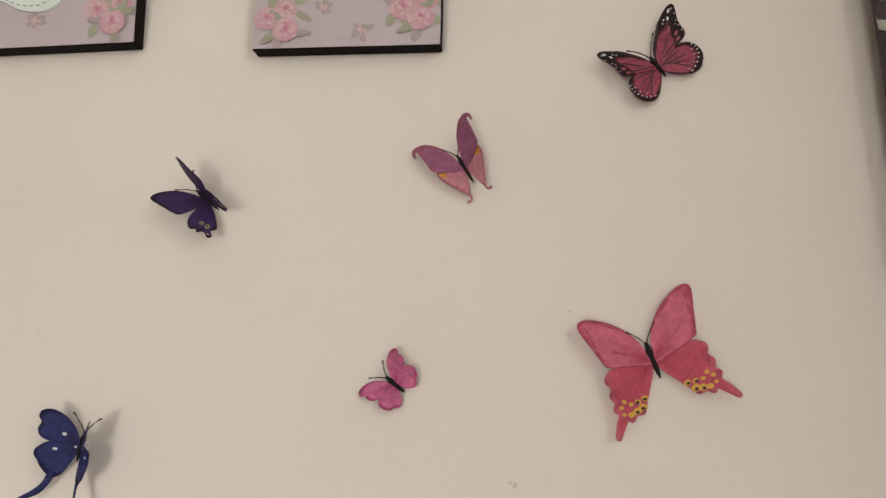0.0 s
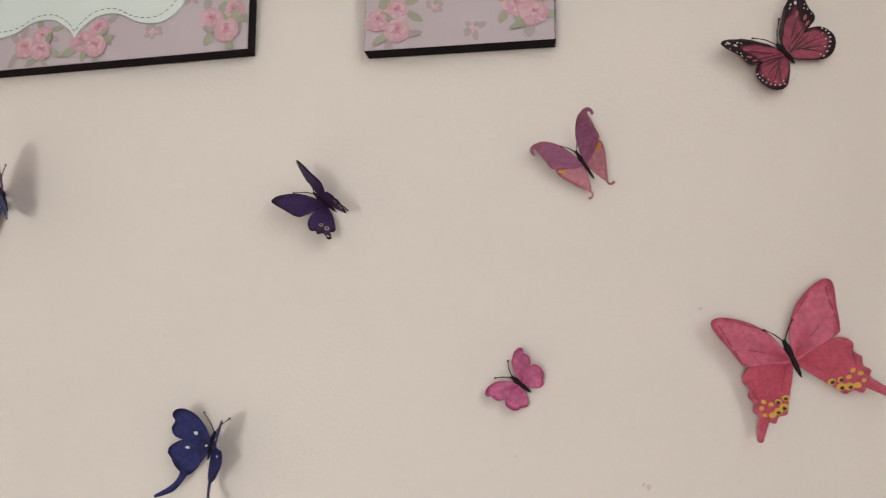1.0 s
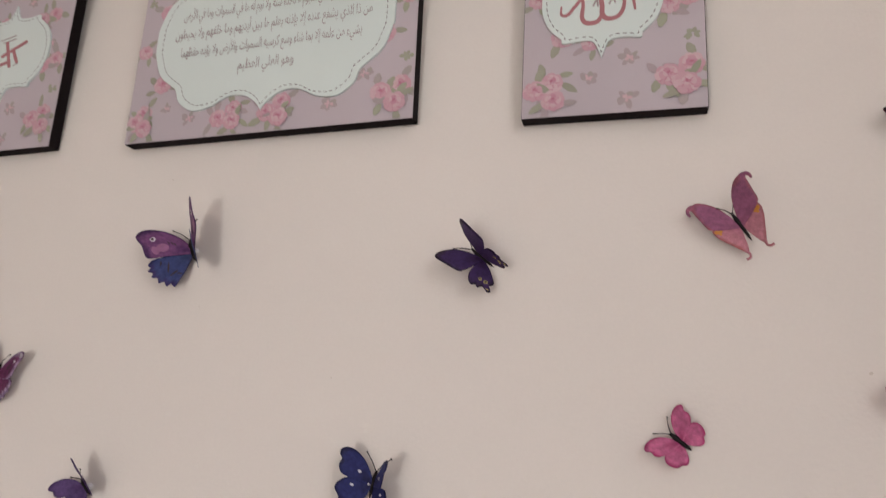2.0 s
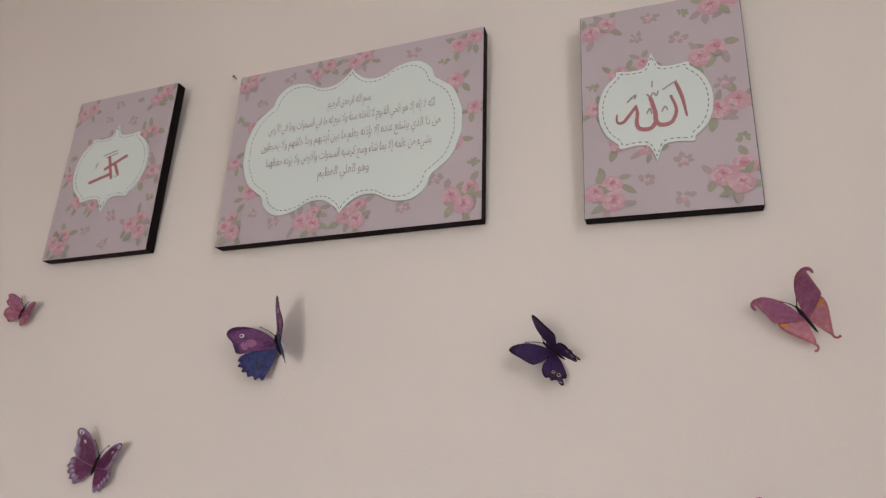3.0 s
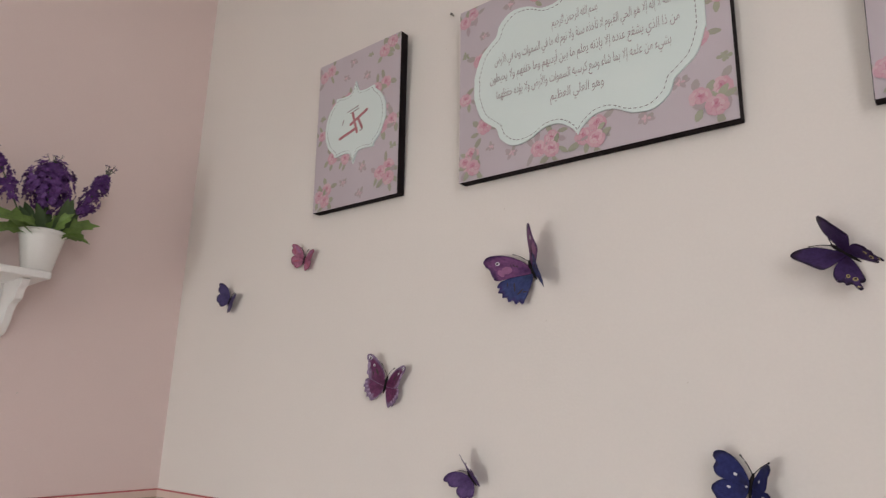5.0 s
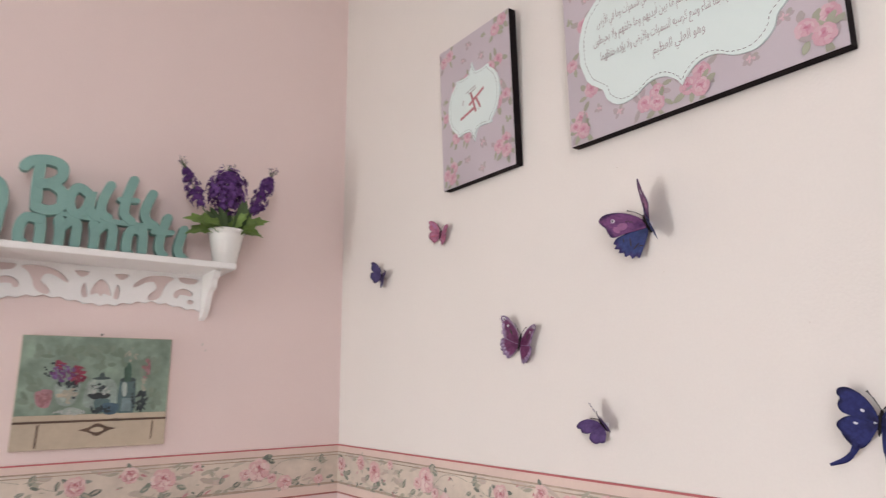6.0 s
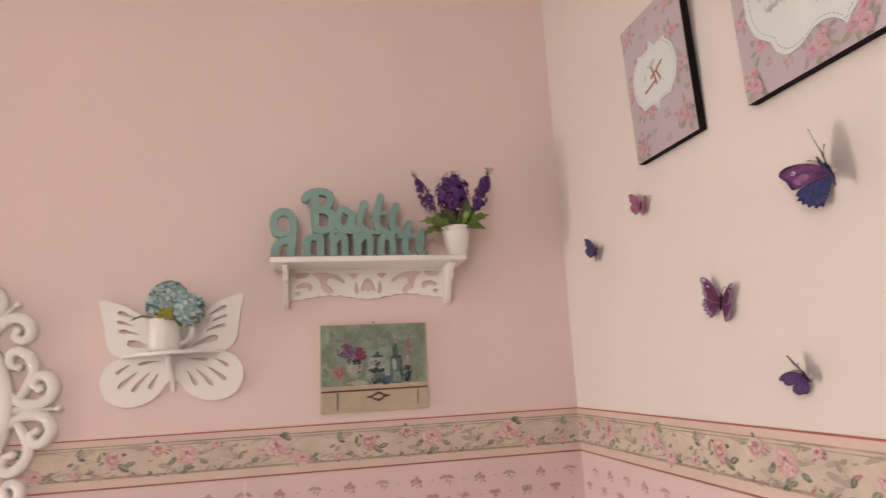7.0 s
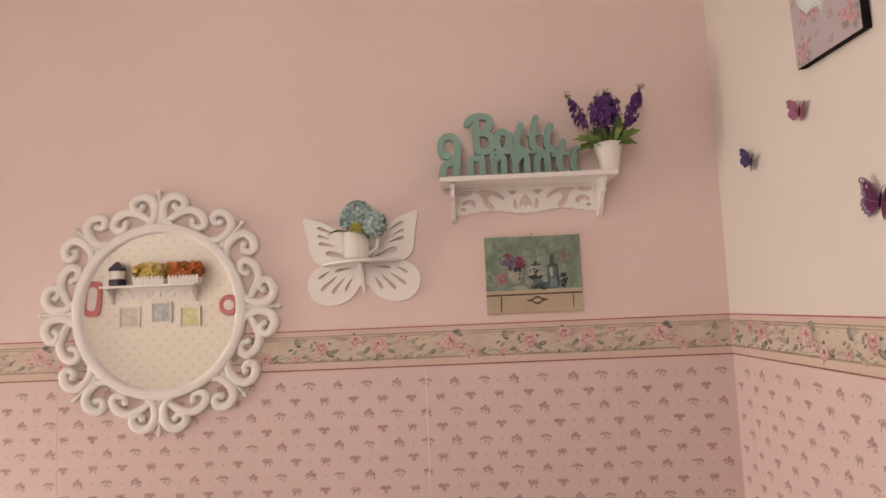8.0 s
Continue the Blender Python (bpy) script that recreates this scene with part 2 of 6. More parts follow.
def plate(bm, loops, z0, z1, mi=0, lift=None):
    """A flat board with the first loop as its outline and the others as holes."""
    lift = lift or (lambda x, y: 0.0)
    flat = [p for loop in loops for p in loop]
    tris = tessellate_polygon([[Vector((x, y, 0)) for x, y in loop] for loop in loops])
    top = [bm.verts.new((x, y, z1 + lift(x, y))) for x, y in flat]
    low = [bm.verts.new((x, y, z0 + lift(x, y))) for x, y in flat]
    for t in tris:
        a, b, c = (Vector((*flat[i], 0)) for i in t)
        if (b - a).cross(c - a).z < 0:
            t = t[::-1]
        for vs in ([top[i] for i in t], [low[i] for i in t[::-1]]):
            try:
                bm.faces.new(vs).material_index = mi
            except ValueError:
                pass
    start = 0
    for loop in loops:
        n = len(loop)
        for i in range(n):
            a, b = start + i, start + (i + 1) % n
            bm.faces.new((low[a], low[b], top[b], top[a])).material_index = mi
        start += n
    return bm


ROUND = [(-1, 0), (-1, 0.55), (-0.72, 0.92), (0, 1), (0.72, 0.92), (1, 0.55), (1, 0)]
SQUARE = [(-1, 0), (-1, 0.86), (-0.84, 0.96), (0, 1), (0.84, 0.96), (1, 0.86), (1, 0)]


def stroke(bm, line, width, z0, z1, profile=SQUARE, mi=0, closed=False):
    """A bar of the given half width along a line in the plane, with rounded ends."""
    pts = [Vector(p) for p in line]
    n = len(pts)
    w = list(width) if isinstance(width, (list, tuple)) else [width] * n
    ways = []
    for i in range(n):
        a, b = (pts[i - 1], pts[(i + 1) % n]) if closed else (pts[max(i - 1, 0)], pts[min(i + 1, n - 1)])
        ways.append((b - a).normalized())
    rings = []
    if not closed:
        for k in (80, 50, 20):
            rings.append((pts[0] - ways[0] * w[0] * math.sin(radians(k)), ways[0], w[0] * math.cos(radians(k))))
    rings += list(zip(pts, ways, w))
    if not closed:
        for k in (20, 50, 80):
            rings.append((pts[-1] + ways[-1] * w[-1] * math.sin(radians(k)), ways[-1], w[-1] * math.cos(radians(k))))
    rows = []
    for i, (p, d, r) in enumerate(rings):
        side, rise = Vector((d.y, -d.x)), (z1 - z0) * (1 + 0.0012 * i)
        rows.append([bm.verts.new((*(p + side * r * -a), z0 + rise * b)) for a, b in profile])
    m = len(rows)
    for i in range(m if closed else m - 1):
        for j in range(len(profile) - 1):
            bm.faces.new((rows[i][j], rows[i][j + 1], rows[(i + 1) % m][j + 1], rows[(i + 1) % m][j])).material_index = mi
    if not closed:
        bm.faces.new(rows[0][::-1]).material_index = mi
        bm.faces.new(rows[-1]).material_index = mi
    return bm


def lathe(bm, profile, segments=32, mi=0, axis="y", at=(0, 0, 0)):
    """A turned body: profile of (radius, height)."""
    rows = []
    for r, h in profile:
        row = []
        for k in range(segments):
            a = 2 * math.pi * k / segments
            c = (r * math.cos(a), h, r * math.sin(a)) if axis == "y" else (r * math.cos(a), r * math.sin(a), h)
            row.append(bm.verts.new(Vector(c) + Vector(at)))
        rows.append(row)
    for i in range(len(rows) - 1):
        for k in range(segments):
            f = (rows[i][k], rows[i + 1][k], rows[i + 1][(k + 1) % segments], rows[i][(k + 1) % segments])
            bm.faces.new(f if axis == "y" else f[::-1]).material_index = mi
    for row in (rows[0], rows[-1]):
        bm.faces.new(row).material_index = mi
    bmesh.ops.recalc_face_normals(bm, faces=bm.faces[:])
    return bm


def tube(bm, line, radius, sides=6, mi=0):
    """A round rod along a line in space."""
    pts = [Vector(p) for p in line]
    rows = []
    for i, p in enumerate(pts):
        d = (pts[min(i + 1, len(pts) - 1)] - pts[max(i - 1, 0)]).normalized()
        a = d.orthogonal().normalized()
        b = d.cross(a)
        r = radius[i] if isinstance(radius, (list, tuple)) else radius
        rows.append([bm.verts.new(p + r * (math.cos(2 * math.pi * k / sides) * a + math.sin(2 * math.pi * k / sides) * b)) for k in range(sides)])
    for i in range(len(rows) - 1):
        for k in range(sides):
            bm.faces.new((rows[i][k], rows[i][(k + 1) % sides], rows[i + 1][(k + 1) % sides], rows[i + 1][k])).material_index = mi
    bm.faces.new(rows[0][::-1]).material_index = mi
    bm.faces.new(rows[-1]).material_index = mi
    return bm


# Flat printed flowers, used on the border paper and on the canvases
def blot(bm, x, y, a, long, wide, z, mi, pointed=False, n=9):
    """One flat printed petal or leaf."""
    ca, sa = math.cos(a), math.sin(a)
    vs = []
    for k in range(n):
        t = 2 * math.pi * k / n
        px, py = long * math.cos(t), wide * math.sin(t) * (abs(math.sin(t)) ** 0.6 if pointed else 1)
        vs.append(bm.verts.new((x + ca * px - sa * py, y + sa * px + ca * py, z)))
    bm.faces.new(vs).material_index = mi


def rose(bm, x, y, r, z, rng, leaves=3, dark=2, leafy=1.0):
    """A printed rose with leaves behind it: broad ruffled petals, tighter shaded ones inside, a deep heart above its middle."""
    step = 0.00003
    turn = rng.uniform(0, 6.28)
    for k in range(leaves):
        a = turn + k * 2.4 + rng.uniform(-0.4, 0.4)
        d = r * rng.uniform(1.0, 1.25) * (0.5 + 0.5 * leafy)
        blot(bm, x + d * math.cos(a), y + d * math.sin(a), a + rng.uniform(-0.5, 0.5), leafy * r * rng.uniform(0.4, 0.62), leafy * r * rng.uniform(0.2, 0.3), z + step * 0.4 * k, 3 if rng.random() < 0.7 else 4, True)
    n = 4
    for ring, count, far, long, wide, tones in ((0, 8, 0.62, 0.42, 0.36, (0, 5, 5)), (1, 6, 0.4, 0.36, 0.24, (0, 0, 5)), (2, 4, 0.2, 0.26, 0.17, (5, 0, 1))):
        for k in range(count):
            a = turn + ring * 0.6 + k * 6.283 / count + rng.uniform(-0.2, 0.2)
            px, py = x + far * r * math.cos(a), y + far * r * math.sin(a) * 0.92 + 0.08 * ring * r
            grow = rng.uniform(0.85, 1.12)
            blot(bm, px, py, a + 1.57, r * long * grow, r * wide * grow, z + step * n, 1 if ring or math.sin(a) < 0.2 else 5)
            blot(bm, px + 0.07 * r * math.cos(a), py + 0.07 * r * math.sin(a) + 0.03 * r, a + 1.57, r * long * grow * 0.9, r * wide * grow * 0.82, z + step * (n + 1), rng.choice(tones))
            n += 2
    blot(bm, x, y + 0.18 * r, turn, r * 0.17, r * 0.1, z + step * (n + 1), dark)
    blot(bm, x + 0.2 * r, y + 0.08 * r, 0.8, r * 0.14, r * 0.045, z + step * (n + 2), dark)


def stalk(bm, pts, wide, z, mi):
    """A thin printed stem along a bent line."""
    line = curve_through(pts, 4)
    for i, (p, q) in enumerate(zip(line, line[1:])):
        blot(bm, (p[0] + q[0]) / 2, (p[1] + q[1]) / 2, math.atan2(q[1] - p[1], q[0] - p[0]), math.dist(p, q) * 0.62, wide, z + 0.000004 * i, mi, n=6)


def sprig(bm, x, y, r, z, rng, mi=0, n=5):
    """A small printed sprig of a few blots."""
    lean = rng.uniform(-0.6, 0.6)
    for k in range(n):
        a = lean + k * 6.283 / n + rng.uniform(-0.4, 0.4)
        d = r * rng.uniform(0.25, 0.66)
        blot(bm, x + d * math.cos(a), y + 0.75 * d * math.sin(a), a, r * rng.uniform(0.28, 0.46), r * rng.uniform(0.18, 0.29), z + 0.00004 * k, mi, rng.random() < 0.5, 7)


def posy(bm, x, y, r, z, rng, kind):
    """One of the four small posies of the wallpaper: a grey twig, a trefoil on a stalk, a loose bunch and a heart-shaped bunch."""
    if kind == 0:
        stalk(bm, [(x + 0.75 * r, y - 0.35 * r), (x + 0.1 * r, y - 0.1 * r), (x - 0.7 * r, y + 0.25 * r)], 0.045 * r, z, 1)
        spots = [(-0.7, 0.22, 20, 0.3, 0.16, 1), (-0.35, 0.36, 60, 0.28, 0.16, 1), (0.05, 0.3, 10, 0.32, 0.22, 1), (0.42, 0.26, -15, 0.34, 0.2, 1), (-0.15, -0.2, 60, 0.26, 0.13, 1), (0.3, -0.4, 75, 0.3, 0.11, 1), (0.7, 0.1, 10, 0.2, 0.12, 0)]
    elif kind == 1:
        spots = [(-0.42, 0.2, 30, 0.34, 0.24, 0), (0.05, 0.45, 90, 0.32, 0.24, 0), (0.42, 0.1, -30, 0.34, 0.24, 0), (0.0, -0.02, 0, 0.22, 0.16, 0), (-0.5, -0.22, 10, 0.28, 0.14, 1), (0.5, -0.35, -50, 0.3, 0.14, 0), (0.1, -0.45, 70, 0.26, 0.07, 1)]
    elif kind == 2:
        spots = [(-0.5, 0.28, 40, 0.3, 0.16, 1), (0.5, 0.34, -40, 0.3, 0.14, 1), (-0.25, 0.0, 0, 0.32, 0.22, 0), (0.22, 0.08, 20, 0.3, 0.22, 0), (0.0, 0.3, 80, 0.24, 0.17, 0), (-0.3, -0.35, 50, 0.36, 0.1, 1), (0.35, -0.34, -60, 0.34, 0.1, 1), (0.6, -0.02, 0, 0.22, 0.12, 1)]
    else:
        spots = [(-0.42, 0.2, 30, 0.4, 0.26, 0), (0.42, 0.22, -30, 0.38, 0.24, 0), (0.0, 0.12, 0, 0.32, 0.26, 0), (-0.12, -0.2, 60, 0.3, 0.18, 0), (0.2, -0.22, 110, 0.28, 0.16, 1), (0.02, -0.5, 85, 0.22, 0.08, 1), (-0.74, 0.3, 20, 0.18, 0.1, 1)]
    for i, (px, py, a, ln, wd, mi) in enumerate(spots):
        blot(bm, x + px * r * rng.uniform(0.9, 1.1), y + py * r * 1.1, radians(a) + rng.uniform(-0.2, 0.2), r * ln, r * wd, z + 0.00003 * (i + 6), mi, wd < 0.15, 8)


# The room
def wall_box(name, x0, x1, y0, y1, z0, z1, m):
    bm = bmesh.new()
    box(bm, x0, x1, y0, y1, z0, z1)
    return tagged(part(name, bm, m), kind="structure")


wall_box("wall_north", -THICK, EAST + THICK, 0, THICK, 0, CEIL, CREAM)
wall_box("wall_west", -THICK, 0, SOUTH, 0, 0, CEIL, PINK)
# the gap left here is invented, for the east fill lamp
bm = bmesh.new()
for y0, y1, z0, z1 in ((EW_N, 0, 0, CEIL), (SOUTH, EW_S, 0, CEIL), (EW_S, EW_N, 0, EW_B), (EW_S, EW_N, EW_T, CEIL)):
    box(bm, EAST, EAST + THICK, y0, y1, z0, z1)
tagged(part("wall_east", bm, PINK), kind="structure")
# both openings in this unseen wall are invented, to hold the added lamps
bm = bmesh.new()
box(bm, -THICK, GAP_L, SOUTH - REVEAL, SOUTH, 0, UP_B)
box(bm, GAP_R, EAST + THICK, SOUTH - REVEAL, SOUTH, 0, UP_B)
box(bm, -THICK, UP_L, SOUTH - REVEAL, SOUTH, UP_B, UP_T)
box(bm, UP_R, EAST + THICK, SOUTH - REVEAL, SOUTH, UP_B, UP_T)
box(bm, -THICK, EAST + THICK, SOUTH - REVEAL, SOUTH, UP_T, CEIL)
box(bm, GAP_L, GAP_R, SOUTH - REVEAL, SOUTH, GAP_T, UP_B)
box(bm, GAP_L, GAP_R, SOUTH - REVEAL, SOUTH, 0, GAP_B)
tagged(part("wall_south", bm, CREAM), kind="structure")
wall_box("ceiling", -THICK, EAST + THICK, SOUTH - REVEAL, THICK, CEIL, CEIL + 0.1, CEILING)
wall_box("floor", -THICK, EAST + THICK, SOUTH - REVEAL, THICK, -0.1, 0, FLOOR)

DADO, RIM = 0.986, 1.100


def dado(name, m, length, paper, ink, first, top, spacing, start, seed):
    """Wallpaper below the border: sheets with butted seams and rows of small printed sprigs."""
    base = tagged(new(name), kind="structure")
    base.matrix_basis = m
    rng = random.Random(seed)
    x, sheet = 0.0, first
    while x < length - 0.01:
        seam_w = 0.0021 if abs(x + sheet - 2.432) < 0.01 else 0.0006
        bm = bmesh.new()
        box(bm, x + 0.0002, min(x + sheet, length) - 0.0002, 0.0, top, 0, 0.0012)
        part("wallpaper_sheet", bm, paper, base)
        if x + sheet < length:
            bm = bmesh.new()
            box(bm, x + sheet - seam_w, x + sheet + seam_w, 0.0, top, 0.001, 0.0019)
            part("seam", bm, SEAM, base)
        x, sheet = x + sheet, 0.53
    bm = bmesh.new()
    rows = int(top / 0.0415)
    for r in range(rows):
        y = top - 0.0435 - (r - 1) * 0.0415
        k, count = start + (r % 2) * spacing / 2 - spacing * 40, r // 2
        while k < length - 0.016:
            if k > 0.016 and 0.012 < y < top - 0.008:
                posy(bm, k + rng.uniform(-0.002, 0.002), y + rng.uniform(-0.002, 0.002), 0.0195 * rng.uniform(0.93, 1.07), 0.0014, rng, (count % 2) + (0 if r % 2 else 2))
                blot(bm, k + spacing / 2 + rng.uniform(-0.003, 0.003), y + rng.uniform(-0.002, 0.002), 0.6, 0.0028, 0.0019, 0.0015, 1, n=6)
            k, count = k + spacing, count + 1
    tagged(part("sprig_print", bm, ink, base), kind="stuff")
    return base


dado("wallpaper_west", pose(0, SOUTH, 0, 90, 0, 90), -SOUTH, PAPER, [SPRIG, GREY_SPRIG], 0.312, DADO, 0.083, -SOUTH - 0.08, 3)
dado("wallpaper_north", pose(0, 0, 0, 90), EAST, PAPER, [SPRIG, GREY_SPRIG], 0.11, DADO, 0.083, 0.04, 4)
dado("wallpaper_east", pose(EAST, EW_S, 0, 90, 0, -90), EW_S - SOUTH, PALE_PAPER, [PALE_SPRIG, PALE_SPRIG], 1.4, 2.1, 0.083, 0.03, 5)


def border(name, m, length, origin, seed):
    """Floral paper border: moulded rails above and below, a beige field with trailing roses that repeat along it."""
    base = tagged(new(name), kind="structure")
    base.matrix_basis = m
    h = RIM - DADO
    bm = bmesh.new()
    box(bm, 0, length, 0, h, 0, 0.0022)
    part("field", bm, FIELD, base)
    for nm, y0, y1, mt, z in (("top_line", h - 0.003, h, RED_LINE, 0.0030), ("top_rail", h - 0.0165, h - 0.003, RAIL, 0.0028), ("olive_line", h - 0.0195, h - 0.0165, RAIL_LINE, 0.0026),
                              ("olive_line", h - 0.0255, h - 0.0235, RAIL_LINE, 0.0026), ("rail_line", 0.0225, 0.0275, RAIL_LINE, 0.0026), ("bottom_rail", 0.004, 0.0215, RAIL, 0.0028), ("bottom_line", 0, 0.004, MAROON, 0.0030)):
        bm = bmesh.new()
        box(bm, 0, length, y0, y1, 0.002, z)
        part(nm, bm, mt, base)
    bm = bmesh.new()
    k = origin
    while k > -0.7:
        k -= 0.593
    z = 0.0031
    blooms = ((0, 0.067, 0.021, 1), (0.098, 0.079, 0.018, 1), (0.162, 0.065, 0.026, 0), (0.229, 0.086, 0.011, 0), (0.367, 0.069, 0.027, 0), (0.335, 0.06, 0.013, 0), (0.43, 0.036, 0.019, 0), (0.398, 0.048, 0.012, 0), (0.515, 0.037, 0.012, 0))
    rose_leaves = ((0.022, 0.045, -35, 0.017, 0.0075, 3), (0.036, 0.052, 20, 0.014, 0.006, 3), (-0.03, 0.07, 80, 0.01, 0.004, 3), (-0.024, 0.058, 30, 0.008, 0.003, 3), (-0.072, 0.084, 70, 0.011, 0.006, 3), (-0.066, 0.076, 20, 0.008, 0.005, 4), (0.066, 0.084, 10, 0.012, 0.0035, 4), (0.128, 0.05, 30, 0.011, 0.006, 3), (0.16, 0.032, 80, 0.012, 0.006, 3), (0.171, 0.034, 20, 0.01, 0.005, 3), (0.2, 0.047, -20, 0.011, 0.006, 3), (0.19, 0.092, 30, 0.011, 0.003, 4))
    bud_leaves = ((0.206, 0.088, 20, 0.009, 0.003, 4), (0.262, 0.07, -70, 0.009, 0.005, 4), (0.272, 0.078, 20, 0.008, 0.004, 4), (0.285, 0.054, 60, 0.011, 0.005, 3), (0.277, 0.03, 15, 0.01, 0.004, 4), (0.318, 0.041, 25, 0.01, 0.006, 3), (0.308, 0.034, -10, 0.008, 0.004, 4), (0.386, 0.094, 20, 0.013, 0.0075, 3), (0.396, 0.086, -30, 0.01, 0.006, 3), (0.344, 0.04, 20, 0.012, 0.004, 4), (0.455, 0.034, -15, 0.013, 0.007, 3), (0.462, 0.042, 30, 0.009, 0.004, 3))
    trailing_leaves = ((0.515, 0.052, 50, 0.011, 0.005, 4), (0.503, 0.06, 20, 0.008, 0.004, 3), (0.545, 0.04, 15, 0.01, 0.004, 3), (0.556, 0.032, -20, 0.008, 0.0035, 4), (0.52, 0.082, 10, 0.014, 0.0018, 4), (0.53, 0.075, 25, 0.012, 0.0016, 4), (0.225, 0.026, 0, 0.012, 0.003, 4), (0.24, 0.029, 30, 0.009, 0.003, 3), (0.13, 0.027, 10, 0.012, 0.003, 4), (0.04, 0.026, -10, 0.013, 0.003, 4), (0.0, 0.029, 15, 0.01, 0.003, 4))
    tendrils = (((0.392, 0.062), (0.42, 0.082), (0.46, 0.087), (0.5, 0.08)), ((0.168, 0.09), (0.195, 0.092), (0.226, 0.087)), ((0.05, 0.085), (0.075, 0.092), (0.098, 0.086)), ((0.285, 0.05), (0.27, 0.066), (0.262, 0.078)), ((0.44, 0.045), (0.42, 0.056), (0.4, 0.058)),
                ((0.47, 0.034), (0.5, 0.042), (0.54, 0.036), (0.57, 0.03)), ((-0.07, 0.08), (-0.05, 0.066), (-0.02, 0.06)), ((0.32, 0.036), (0.36, 0.03), (0.4, 0.036)))
    while k < length + 0.6:
        rng = random.Random(seed)
        for q in range(26):
            dx, dy = rng.uniform(-0.09, 0.5), rng.uniform(0.026, 0.09)
            shade = (k + dx, dy, rng.uniform(-0.4, 0.4), rng.uniform(0.01, 0.024), rng.uniform(0.003, 0.007))
            if 0.03 < shade[0] < length - 0.03:
                blot(bm, *shade, z - 0.00055 + 0.000004 * q, 6, n=10)
        for i, line in enumerate(tendrils):
            pts = [(k + a, b) for a, b in line]
            if min(p[0] for p in pts) > 0.01 and max(p[0] for p in pts) < length - 0.01:
                stalk(bm, pts, 0.0008, z - 0.0004 + 0.00001 * i, 4)
        for i, (dx, dy, a, ln, wd, mi) in enumerate(rose_leaves + bud_leaves + trailing_leaves):
            if 0.016 < k + dx < length - 0.016:
                blot(bm, k + dx, dy, radians(a), ln, wd, z - 0.0003 + 0.000006 * i, mi, True)
                blot(bm, k + dx + 0.1 * ln, dy + 0.2 * wd, radians(a) + 0.15, ln * 0.7, wd * 0.4, z - 0.00003 + 0.000006 * i, 4, True)
        for q in range(64):
            dx, low = rng.uniform(-0.09, 0.5), rng.random() < 0.55
            dy, ln = rng.uniform(0.022, 0.034) if low else rng.uniform(0.03, 0.09), rng.uniform(0.003, 0.009)
            if 0.012 < k + dx < length - 0.012:
                blot(bm, k + dx, dy, rng.uniform(-0.9, 0.9), ln, ln * rng.uniform(0.2, 0.42), z - 0.00002 + 0.000004 * q, rng.choice((3, 4, 4, 6, 1)), True, 7)
        for dx, dy, r, deep in blooms:
            if 0.02 < k + dx < length - 0.02:
                rose(bm, k + dx, dy, r, z + 0.0004, rng, leaves=2 if r > 0.016 else 1, leafy=0.8)
                if deep:
                    for q in range(6):
                        a = rng.uniform(0, 6.28)
                        blot(bm, k + dx + 0.5 * r * math.cos(a), dy + 0.5 * r * math.sin(a), a + 1.2, r * 0.3, r * 0.09, z + 0.0019 + 0.00002 * q, 1)
        k += 0.593
    tagged(part("rose_print", bm, BORDER_INK, base), kind="stuff")
    return base


border("border_west", pose(0, SOUTH, DADO, 90, 0, 90), -SOUTH, -SOUTH - 1.162, 8)
border("border_north", pose(0, 0, DADO, 90), EAST, 0.025, 8)


# Canvases on the north wall
DEPTH = 0.017


def cartouche(w, h, wide):
    """The outline of the pale label: cusps above and below, notched shoulders, rounded sides."""
    if wide:
        q = [(0, 1.08), (0.05, 0.97), (0.16, 0.86), (0.3, 0.86), (0.44, 0.97), (0.6, 0.99), (0.72, 0.86), (0.76, 0.7), (0.82, 0.62), (0.93, 0.46), (1, 0.16)]
    else:
        q = [(0, 1.24), (0.08, 1.0), (0.17, 0.89), (0.4, 0.87), (0.63, 0.9), (0.66, 0.8), (0.71, 0.75), (0.87, 0.56), (0.975, 0.28), (1, 0.08)]
    side = curve_through(q, 4)
    ring = side + [(x, -y) for x, y in side[::-1]]
    ring += [(-x, y) for x, y in ring[::-1]]
    ring = [(x * w, y * h) for x, y in ring]
    return [p for i, p in enumerate(ring) if (Vector(p) - Vector(ring[i - 1])).length > 1e-5]


def dashes(bm, ring, inset, z, dash=0.0042, gap=0.0032, wide=0.0005):
    """Stitches that run round just inside a label's edge."""
    pts = [Vector(p) * inset for p in ring] + [Vector(ring[0]) * inset]
    run, on = 0.0, True
    for a, b in zip(pts, pts[1:]):
        d, at = (b - a).length, 0.0
        while d > 1e-6 and at < d:
            step = min((dash if on else gap) - run, d - at)
            if on and step > 0.0006:
                p, q = a + (b - a) * (at / d), a + (b - a) * ((at + step) / d)
                n = (q - p).normalized().orthogonal() * wide
                bm.faces.new([bm.verts.new((*v, z)) for v in (p - n, q - n, q + n, p + n)])
            at, run = at + step, run + step
            if run >= (dash if on else gap) - 1e-6:
                run, on = 0.0, not on
    bmesh.ops.recalc_face_normals(bm, faces=bm.faces[:])
    for f in bm.faces:
        if f.normal.z < 0:
            f.normal_flip()
    return bm


